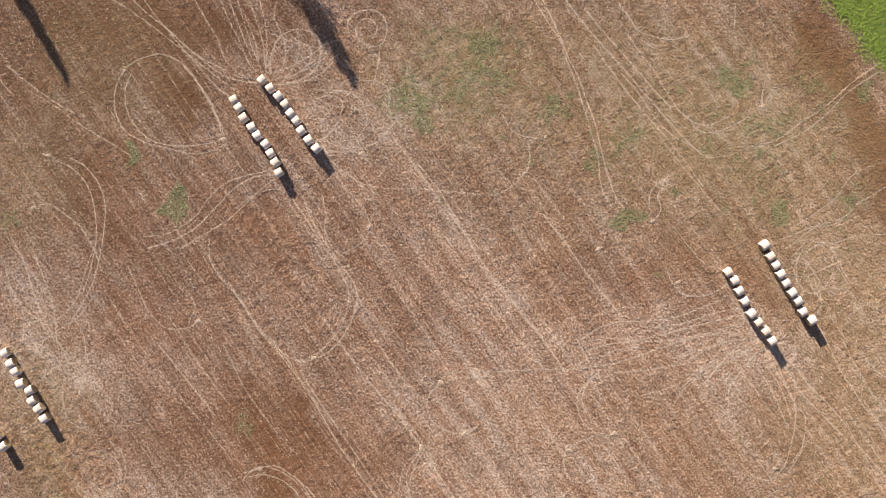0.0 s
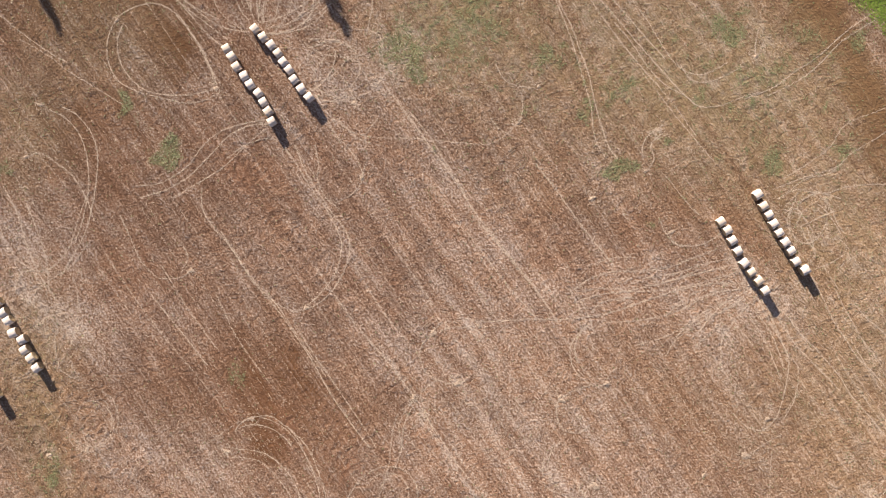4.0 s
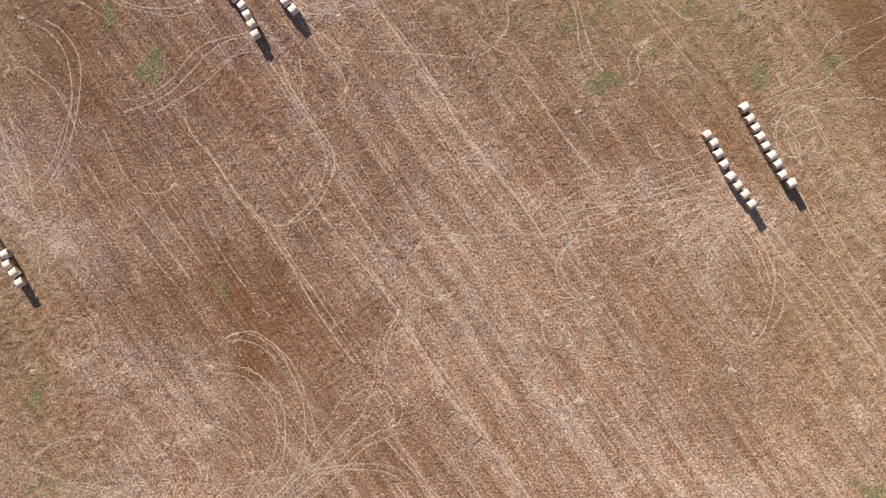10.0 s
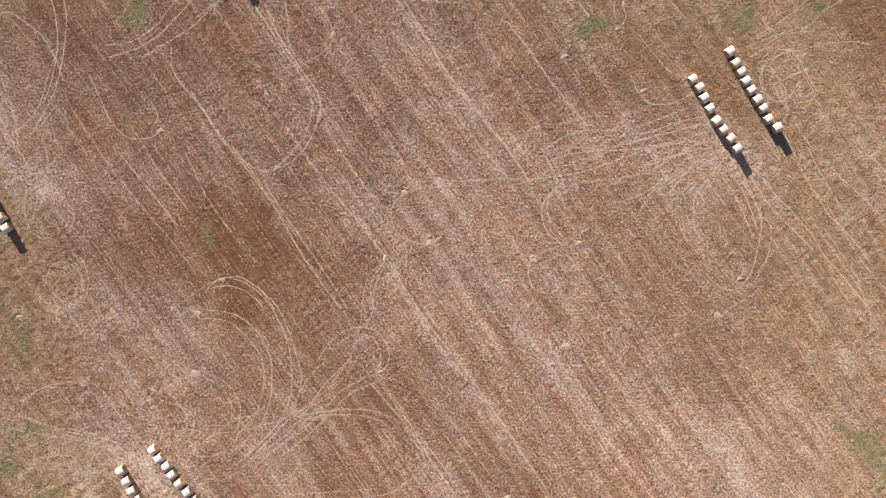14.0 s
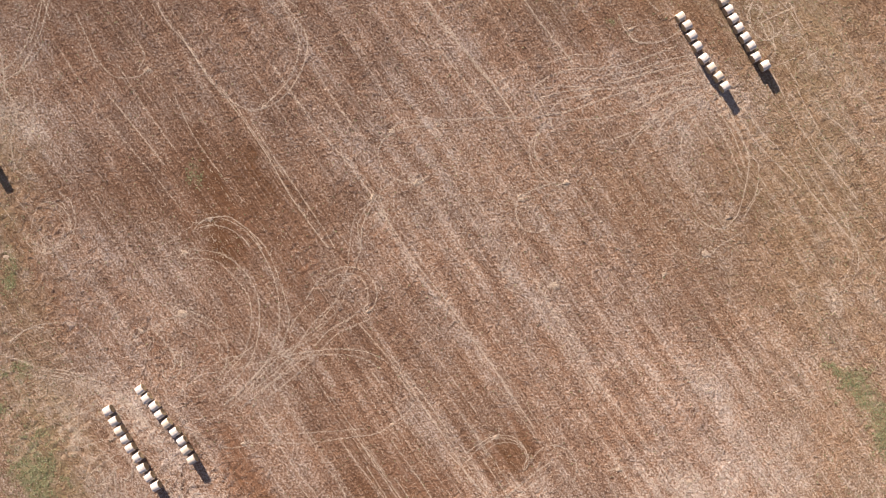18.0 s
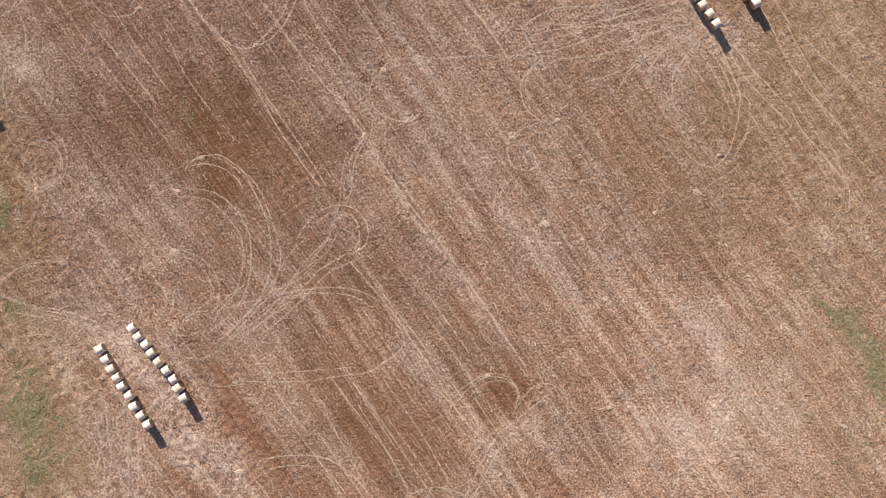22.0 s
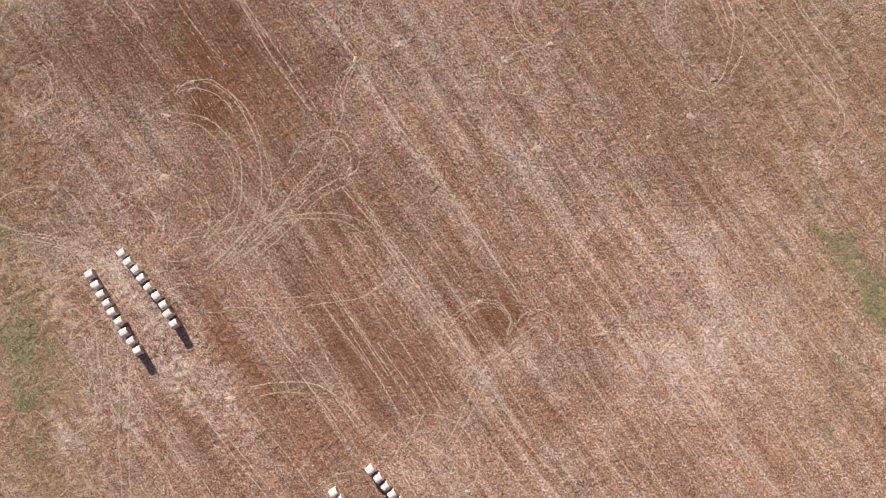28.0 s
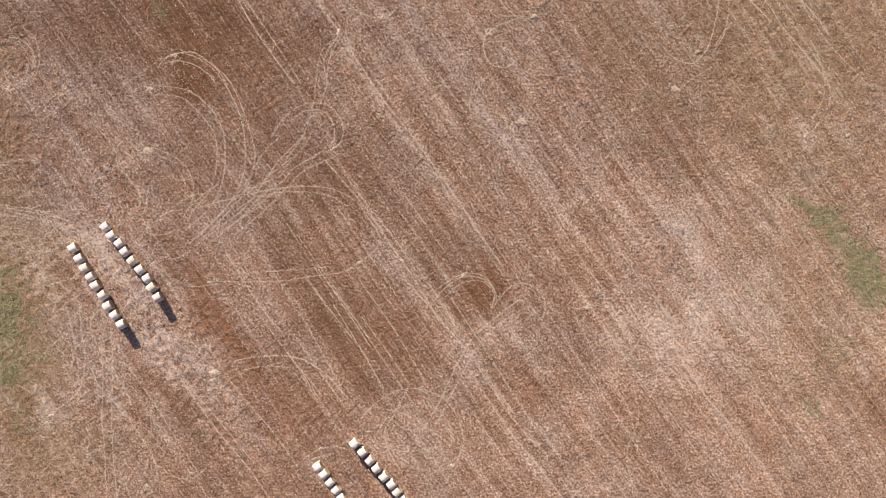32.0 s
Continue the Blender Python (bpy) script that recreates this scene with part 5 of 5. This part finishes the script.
def cover_fields(x, y):
    damp_shade, rust, weed = patch_field("dark", x, y), patch_field("red", x, y), weed_clumps(x, y)
    pale = patch_field("pale", x, y)
    u, v = x * ACROSS[0] + y * ACROSS[1], x * ALONG[0] + y * ALONG[1]
    rust = rust + np.clip(grit(u, v / 9, 1.0, 16) * 1.6 - 0.85, 0, 0.4) * np.clip(grit(x, y, 8.0, 17) * 2 - 0.6, 0, 1)
    rust = rust + np.clip(grit(u, v / 2.2, 0.5, 18) * 2.6 - 1.75, 0, 0.6) * np.clip(grit(x, y, 11.0, 19) * 2.4 - 0.8, 0, 1)
    blotch = (grit(x, y, 9.0, 21) - 0.5) * 0.10 + (grit(x, y, 3.0, 22) - 0.5) * 0.11 + (grit(u, v / 1.6, 0.9, 23) - 0.5) * 0.15
    blotch = blotch + (grit(x, y, 0.8, 24) - 0.5) * 0.62 * np.clip(patch_field("olive", x, y), 0, 1)
    lump = np.clip(patch_field("lump", x, y), 0, 1)
    blotch = blotch + lump * (0.38 * (grit(x * 0.7 + y * 0.4, y - x * 0.5, 0.62, 46) - 0.5) + 0.02)
    straw = 0.44 + stripes(x, y) + blotch + pale * 0.25 - damp_shade * 0.18
    return straw, np.clip(damp_shade, 0, 1.7), np.clip(rust, 0, 1), np.clip(weed, 0, 1)


# ---- ground: one sheet to the horizon, fine where the camera looks ----


def axis(low, high):
    fine = np.arange(low, high + STEP / 2, STEP)
    far = np.cumsum(STEP * 1.32 ** np.arange(1, 30))
    far = far[far < 2600]
    return np.concatenate((low - far[::-1], fine, fine[-1] + far))


def ground_height(x, y):
    u, v = x * ACROSS[0] + y * ACROSS[1], x * ALONG[0] + y * ALONG[1]
    passes = np.clip(grit(u, v / 30, 2.4, 45) * 2.4 - 1.1, 0, 0.6)
    lump = np.clip(patch_field("lump", x, y), 0, 1) * (grit(x * 0.7 + y * 0.4, y - x * 0.5, 0.62, 46) - 0.5) * 0.08
    rough = lump + np.clip(patch_field("red", x, y) + passes, 0, 1) * (grit(x, y, 0.52, 44) - 0.5) * 0.11
    return rough + (grit(x, y, 0.44, 41) - 0.5) * 0.055 + (grit(x, y, 1.1, 42) - 0.5) * 0.03 + (grit(x, y, 6.0, 43) - 0.5) * 0.08 + stripes(x, y) * 0.07


XS, YS = axis(WEST, EAST), axis(SOUTH, NORTH)


def rolled_marks():
    """How firmly each spot of the ground was rolled by wheels, from 0 to 1."""
    marks = np.zeros((len(YS), len(XS)))
    cols, rows = np.searchsorted(XS, LANES[:, 0]), np.searchsorted(YS, LANES[:, 1])
    for dr in range(-2, 2):
        for dc in range(-2, 2):
            r, c = rows + dr, cols + dc
            away = (XS[c] - LANES[:, 0]) ** 2 + (YS[r] - LANES[:, 1]) ** 2
            np.maximum.at(marks, (r, c), LANES[:, 4] * np.exp(-away / 0.03))
    return marks


MARKS = rolled_marks()


def marks_at(x, y):
    return np.clip(MARKS[np.searchsorted(YS, y - STEP / 2), np.searchsorted(XS, x - STEP / 2)], 0, 1)


def build_ground():
    xs, ys = XS, YS
    x, y = [a.ravel() for a in np.meshgrid(xs, ys)]
    inside = np.clip(np.minimum(np.minimum(x - WEST, EAST - x), np.minimum(y - SOUTH, NORTH - y)) / 4, 0, 1)
    straw, damp_shade, rust, weed = cover_fields(x, y)
    marks = MARKS.ravel() * (0.65 + 0.35 * grit(x, y, 1.3, 31))
    straw = straw + marks * 0.21
    crop = np.clip(crop_edge(x, y) * 1.4, 0, 1)
    weed = np.maximum(weed, crop)
    z = ground_height(x, y) * inside - marks * 0.015 * inside
    count = len(xs)
    i, j = np.meshgrid(np.arange(len(xs) - 1), np.arange(len(ys) - 1))
    first = (j * count + i).ravel()
    ob = sheet("ground", np.c_[x, y, z], np.c_[first, first + 1, first + count + 1, first + count], FIELD)
    for name, value in (("olive", np.clip(patch_field("olive", x, y) * 0.9, 0, 0.85)), ("straw", straw), ("damp_shade", damp_shade), ("rust", rust), ("weed", weed)):
        ob.data.attributes.new(name, "FLOAT", "POINT").data.foreach_set("value", value.astype(np.float32))
    ob.data.polygons.foreach_set("use_smooth", np.ones(len(ob.data.polygons), bool))
    return tagged(ob, "reddish brown harvested field with pale straw stubble and sowing lines", "field", kind="structure")


def blades(name, x, y, angle, length, width, lift, mat, rng, base=0.0):
    """Many small straws or leaves in one mesh, each a short tilted blade."""
    n = len(x)
    dx, dy = np.cos(angle), np.sin(angle)
    roll = rng.uniform(-1, 1, n)
    z0 = base + rng.uniform(0.0, 0.02, n)
    corner = []
    for a, b in ((-0.5, -0.5), (0.5, -0.5), (0.5, 0.5), (-0.5, 0.5)):
        px = x + dx * a * length - dy * b * width
        py = y + dy * a * length + dx * b * width
        pz = z0 + lift * (a + 0.5) * 0.5 + b * roll * width * 0.3 + width * 0.15
        corner.append(np.c_[px, py, pz])
    verts = np.stack(corner, 1).reshape(-1, 3)
    return sheet(name, verts, np.arange(n * 4).reshape(n, 4), mat)


RNG = np.random.default_rng(7)
ground = build_ground()


def scatter_stubble(count=1900000):
    x, y = RNG.uniform(WEST + 1, EAST - 1, count), RNG.uniform(SOUTH + 1, NORTH - 1, count)
    u, v = x * ACROSS[0] + y * ACROSS[1], x * ALONG[0] + y * ALONG[1]
    drilled = RNG.uniform(0, 1, count) < 0.78
    u = np.where(drilled, np.round(u / 0.30) * 0.30 + RNG.normal(0, 0.05, count), u)
    x, y = u * ACROSS[0] + v * ALONG[0], u * ACROSS[1] + v * ALONG[1]
    straw, damp_shade, rust, weed = cover_fields(x, y)
    keep = (RNG.uniform(0, 1, count) < np.clip(0.45 + straw * 0.8 - damp_shade * damp_shade * 0.4, 0.18, 1) * np.clip(0.2 + 1.4 * grit(x, y, 0.38, 62), 0.2, 1) * (1 - 0.9 * marks_at(x, y))) & (crop_edge(x, y) < 0)
    x, y = x[keep], y[keep]
    n = len(x)
    a, lean = RNG.uniform(0, 6.28, n), RNG.uniform(0, 6.28, n)
    half, tall = RNG.uniform(0.025, 0.06, n), RNG.uniform(0.022, 0.065, n) * (0.4 + 1.3 * grit(x, y, 0.38, 62))
    slump = RNG.uniform(0.0, 0.9, n) * tall
    low = ground_height(x, y) - 0.02
    verts = np.stack((np.c_[x - half * np.cos(a), y - half * np.sin(a), low], np.c_[x + half * np.cos(a), y + half * np.sin(a), low], np.c_[x + slump * np.cos(lean), y + slump * np.sin(lean), low + tall]), 1).reshape(-1, 3)
    ob = sheet("stubble", verts, np.arange(n * 3).reshape(n, 3), STUB)
    return tagged(ob, "short brown and pale cut stubble covering the whole field", "stubble", kind="stuff")


def scatter_lanes():
    pick = RNG.uniform(0, 1, len(LANES)) < (1.62 * LANES[:, 4] ** 1.5 - 0.20) * (0.7 + 0.5 * grit(LANES[:, 0], LANES[:, 1], 1.3, 31))
    p = LANES[pick]
    n = len(p)
    x, y = p[:, 0] + RNG.normal(0, 0.052, n), p[:, 1] + RNG.normal(0, 0.052, n)
    angle = np.arctan2(p[:, 3], p[:, 2]) + RNG.normal(0, 0.2, n)
    ob = blades("straw_wheel_marks", x, y, angle, RNG.uniform(0.14, 0.34, n), RNG.uniform(0.02, 0.04, n), RNG.uniform(0.0, 0.02, n), LOOSE, RNG, ground_height(x, y) + 0.005)
    return tagged(ob, "pale loose straw left in curved tractor wheel marks", "straw", kind="stuff")


def scatter_litter(count=520000):
    x, y = RNG.uniform(WEST + 1, EAST - 1, count), RNG.uniform(SOUTH + 1, NORTH - 1, count)
    pale = np.clip(patch_field("pale", x, y), 0, 1.2) + 0.035 * np.clip(1 - 1.3 * patch_field("dark", x, y), 0.1, 1)
    for _, hx, hy, long, wide, turn, amount in HEAPS:
        near = (np.abs(x - hx) < 3) & (np.abs(y - hy) < 3)
        pale[near] += 1.8 * np.exp(-((x[near] - hx) ** 2 + (y[near] - hy) ** 2) / (2.0 * long) ** 2)
    keep = (RNG.uniform(0, 1, count) < pale * np.clip(2.6 * grit(x, y, 0.45, 63) - 0.75, 0, 1.2)) & (crop_edge(x, y) < 0)
    x, y = x[keep], y[keep]
    n = len(x)
    ob = blades("straw_litter", x, y, RNG.uniform(0, 6.28, n), RNG.uniform(0.10, 0.26, n), RNG.uniform(0.02, 0.05, n), RNG.uniform(0.01, 0.06, n), LOOSE, RNG, ground_height(x, y) + 0.01)
    return tagged(ob, "pale straw litter lying thick in patches on the field", "straw", kind="stuff")


def scatter_weeds(count=1000000):
    x, y = RNG.uniform(WEST + 1, EAST - 1, count), RNG.uniform(SOUTH + 1, NORTH - 1, count)
    weed = weed_clumps(x, y) * 1.2
    keep = (RNG.uniform(0, 1, count) < weed * 0.42 + 0.004 + 0.035 * np.clip(patch_field("olive", x, y), 0, 1)) & (crop_edge(x, y) < 0)
    x, y = x[keep], y[keep]
    n = len(x)
    ob = blades("weeds", x, y, RNG.uniform(0, 6.28, n), RNG.uniform(0.10, 0.26, n), RNG.uniform(0.05, 0.12, n), RNG.uniform(0.03, 0.09, n), LEAF, RNG, ground_height(x, y))
    return tagged(ob, "low dull green weeds in scattered patches on the stubble", "weeds", kind="stuff")


def scatter_crop(count=90000):
    x, y = RNG.uniform(50, 78, count), RNG.uniform(14, 46, count)
    keep = crop_edge(x, y) > 0.7 - 2.6 * RNG.uniform(0, 1, count) ** 3
    x, y = x[keep], y[keep]
    n = len(x)
    ob = blades("green_crop", x, y, RNG.uniform(0, 6.28, n), RNG.uniform(0.14, 0.36, n), RNG.uniform(0.05, 0.11, n), RNG.uniform(0.04, 0.16, n), CROP, RNG, 0.05)
    return tagged(ob, "bright green low crop beyond the corner of the field", "crop", kind="stuff")


scatter_stubble(), scatter_lanes(), scatter_litter(), scatter_weeds(), scatter_crop()


# ---- straw bales ----
RADIUS, LENGTH = 0.63, 1.12


def sagged(a):
    """The outline of a roll that has settled: rounder than a box, squarer than a circle."""
    c, s = math.cos(a), math.sin(a)
    return math.copysign(abs(c) ** 0.70, c), math.copysign(abs(s) ** 0.70, s)


def roll_mesh(seed):
    """A net-wrapped roll lying on its side along x: a little flat below, uneven, with soft shoulders."""
    bm = bmesh.new()
    rings = []
    for x, k in ((-0.60, 0.955), (-0.57, 0.985), (-0.40, 1.0), (-0.15, 1.005), (0.12, 1.0), (0.38, 1.003), (0.57, 0.985), (0.60, 0.955)):
        ring = []
        for i in range(32):
            a = 2 * math.pi * i / 32
            r = RADIUS * k * (1 + 0.05 * (noise.noise(Vector((x * 2.5, math.cos(a) * 1.4, math.sin(a) * 1.4 + seed * 7.3)))))
            across, up = sagged(a)
            z = max(r * up, -RADIUS * 0.93)
            ring.append(bm.verts.new((x * LENGTH / 1.2, r * across, z + RADIUS * 0.93)))
        rings.append(ring)
    for one, two in zip(rings, rings[1:]):
        for i in range(32):
            bm.faces.new((one[i], one[(i + 1) % 32], two[(i + 1) % 32], two[i])).smooth = True
    bmesh.ops.recalc_face_normals(bm, faces=bm.faces)
    return bm


def end_mesh(side, seed):
    """The round end of a roll: shallow coils, the middle a little sunk."""
    bm = bmesh.new()
    rings = []
    for k, (r, dx) in enumerate(((0.955, 0.0), (0.86, 0.012), (0.70, -0.006), (0.52, 0.010), (0.33, -0.012), (0.15, -0.02))):
        ring = []
        for i in range(32):
            a = 2 * math.pi * i / 32
            bump = 0.012 * noise.noise(Vector((r * 5, a * 2, seed * 3.1))) if k else 0.0
            rr = RADIUS * r * (1 + 0.05 * (noise.noise(Vector((side * 0.6 * 2.5, math.cos(a) * 1.4, math.sin(a) * 1.4 + seed * 7.3)))))
            across, up = sagged(a)
            ring.append(bm.verts.new((side * (LENGTH / 2 + dx + bump), rr * across, max(rr * up, -RADIUS * 0.93) + RADIUS * 0.93)))
        rings.append(ring)
    for one, two in zip(rings, rings[1:]):
        for i in range(32):
            bm.faces.new((one[i], one[(i + 1) % 32], two[(i + 1) % 32], two[i])).smooth = True
    bm.faces.new(rings[-1])
    bmesh.ops.recalc_face_normals(bm, faces=bm.faces)
    return bm


def straw_bale(seed):
    bale = new("straw_bale")
    part("net_wrap", roll_mesh(seed), WRAP, bale)
    for side in (-1, 1):
        part("end_face", end_mesh(side, seed), END, bale, "packed straw coils at the bale's round end")
    return tagged(bale, "pale round straw bale in white net wrap, lying on stubble", "straw bale")


PATTERNS = [straw_bale(k) for k in range(5)]
USED = set()


def bale_row(name, *places):
    """Bales pushed up side by side, their axes across the row."""
    run = Vector(places[-1]) - Vector(places[0]) if len(places) > 1 else Vector((0.5, -0.87))
    across = math.degrees(math.atan2(run.y, run.x)) + 90
    for k, (x, y) in enumerate(places):
        pick = random.randrange(5)
        where = pose(x, y, 0.0, 0, 0, across + random.gauss(0, 3.5) + random.choice((0, 180)))
        if pick in USED:
            ob = copy_thing(PATTERNS[pick], where)
        else:
            ob = PATTERNS[pick]
            ob.matrix_basis = where
            USED.add(pick)
        size = random.uniform(0.97, 1.04)
        ob.scale = (size, size, size)
        first, last = k == 0, k == len(places) - 1
        spot = "at the sunlit head of its row" if first else "closing its row" if last else "between others in a straight row"
        tagged(ob, "pale net-wrapped round straw bale " + spot, group="straw bales in row " + name)


random.seed(4)
bale_row("A", (-30.77, 19.99), (-30.06, 18.85), (-29.38, 17.37), (-28.22, 16.04), (-27.39, 14.83), (-26.22, 13.61), (-25.50, 12.31), (-24.80, 10.96), (-24.31, 9.52))
bale_row("B", (-26.72, 22.82), (-25.52, 21.63), (-24.36, 20.49), (-23.39, 19.33), (-22.60, 18.04), (-21.79, 16.95), (-21.09, 15.55), (-20.01, 14.17), (-18.91, 12.98))
bale_row("C", (40.39, -4.91), (41.32, -6.10), (42.00, -7.59), (42.80, -9.10), (43.78, -10.84), (44.78, -12.14), (45.87, -13.41), (46.77, -14.82))
bale_row("D", (45.62, -0.98), (46.45, -2.63), (47.21, -3.88), (47.92, -5.18), (48.69, -6.47), (49.59, -7.85), (50.43, -9.07), (51.17, -10.61), (52.47, -11.83))
bale_row("E", (-64.18, -16.61), (-63.38, -18.14), (-62.65, -19.29), (-61.90, -21.06), (-60.62, -22.04), (-60.28, -23.55), (-59.33, -24.70), (-58.52, -26.12))
bale_row("F", (-65.43, -28.70), (-64.53, -30.18))
bale_row("G", (-42.26, -61.44), (-41.39, -62.97), (-40.64, -64.34), (-39.84, -65.60), (-39.12, -66.88), (-38.09, -68.25), (-37.37, -69.84), (-36.40, -71.13), (-35.46, -72.50))
bale_row("H", (-37.58, -58.39), (-36.68, -59.64), (-35.57, -60.76), (-34.80, -61.97), (-33.80, -63.31), (-32.61, -64.56), (-31.62, -65.85), (-30.97, -67.16), (-30.14, -68.59))
bale_row("J", (-1.80, -89.88), (-0.65, -91.12), (0.40, -92.35), (1.35, -93.51), (2.41, -94.72), (3.52, -95.84), (4.31, -96.94), (5.23, -98.10), (6.10, -99.33))
bale_row("K", (-7.14, -93.26), (-6.26, -94.33), (-5.39, -95.51), (-4.53, -96.67), (-3.77, -97.77), (-2.88, -98.95), (-1.96, -100.16), (-1.06, -101.38), (-0.14, -102.59))


# ---- small straw heaps where single bales were made ----
def straw_mound(x, y, long, wide, turn, rng):
    """A low mound of tangled straw with a ragged rim."""
    bm = bmesh.new()
    seed, rings = rng.uniform(0, 50), []
    for r in (1.0, 0.78, 0.55, 0.32):
        ring = []
        for i in range(26):
            a = 2 * math.pi * i / 26
            ragged = 1 + (0.55 * noise.noise(Vector((math.cos(a) * 2.2, math.sin(a) * 2.2, seed))) + rng.uniform(-0.2, 0.2)) * r
            z = 0.06 * (1 - r) ** 0.8 + 0.05 * noise.noise(Vector((math.cos(a) * r * 5, math.sin(a) * r * 5, seed + 9))) * (1 - r) + (-0.04 if r == 1.0 else rng.uniform(0, 0.015))
            ring.append(bm.verts.new((long * r * ragged * math.cos(a), wide * r * ragged * math.sin(a), z)))
        rings.append(ring)
    for one, two in zip(rings, rings[1:]):
        for i in range(26):
            bm.faces.new((one[i], one[(i + 1) % 26], two[(i + 1) % 26], two[i]))
    top = bm.verts.new((0, 0, 0.07))
    for i in range(26):
        bm.faces.new((rings[-1][i], rings[-1][(i + 1) % 26], top))
    ob = part("straw_mound", bm, TANGLE)
    ob.matrix_basis = pose(x, y, float(ground_height(np.array([x]), np.array([y]))[0]) + 0.01, 0, 0, math.degrees(turn))
    size = "broad" if long > 0.9 else "small"
    return tagged(ob, size + " low mound of loose pale straw on the stubble", "straw mound", group="straw mounds on the field")


for kind, hx, hy, long, wide, turn, amount in HEAPS:
    straw_mound(hx, hy, long, wide, turn, RNG)


# ---- trees outside the field, whose shadows reach into it ----
def tree(x, y, height, spread, seed):
    rng = np.random.default_rng(seed)
    root = new("tree")
    root.location = (x, y, 0)
    bm = bmesh.new()
    rings = []
    for k in range(11):
        t = k / 10
        r = 0.26 * (1 - t) ** 0.8 + 0.02
        cx, cy = 0.25 * math.sin(t * 5 + seed), 0.2 * math.sin(t * 4 + 2 * seed)
        rings.append([bm.verts.new((cx * t + r * math.cos(i * math.pi / 5), cy * t + r * math.sin(i * math.pi / 5), t * height * 0.96)) for i in range(10)])
    for one, two in zip(rings, rings[1:]):
        for i in range(10):
            bm.faces.new((one[i], one[(i + 1) % 10], two[(i + 1) % 10], two[i]))
    part("trunk", bm, BARK, root)
    tips = []
    for k in range(34):
        t = 0.14 + 0.82 * k / 33
        reach = spread * (1 - t) ** 0.98 * rng.uniform(0.7, 1.15) + 0.25
        a = k * 2.4 + rng.uniform(-0.4, 0.4)
        start, way = Vector((0, 0, t * height)), Vector((math.cos(a), math.sin(a), rng.uniform(0.5, 0.9)))
        tips.append((start, way.normalized() * reach))
        bm = bmesh.new()
        bmesh.ops.create_cone(bm, segments=6, radius1=0.07 * (1.2 - t), radius2=0.012, depth=reach, cap_ends=True, matrix=Matrix.Translation(start + way.normalized() * reach / 2) @ way.to_track_quat("Z", "Y").to_matrix().to_4x4())
        part("limb", bm, BARK, root)
    centres = np.array([start + way * f for start, way in tips for f in (0.45, 0.75, 1.0)])
    n = 120
    c = np.repeat(centres, n, 0)
    p = c + rng.normal(0, 0.36, c.shape) * np.clip(1.4 - c[:, 2:] / height, 0.35, 1)
    u, v = rng.normal(0, 1, p.shape), rng.normal(0, 1, p.shape)
    u, v = u / np.linalg.norm(u, axis=1)[:, None] * 0.11, v / np.linalg.norm(v, axis=1)[:, None] * 0.07
    verts = np.stack((p - u, p - v, p + u, p + v), 1).reshape(-1, 3)
    crown = sheet("crown", verts, np.arange(len(p) * 4).reshape(-1, 4), TREE_LEAF)
    crown.parent = root
    return tagged(root, "slender dark green tree standing at the field's edge", "tree", group="trees beside the field")


tree(-34.2, 59.2, 13.1, 5.8, 3)
tree(-74.1, 56.4, 12.0, 1.7, 8)
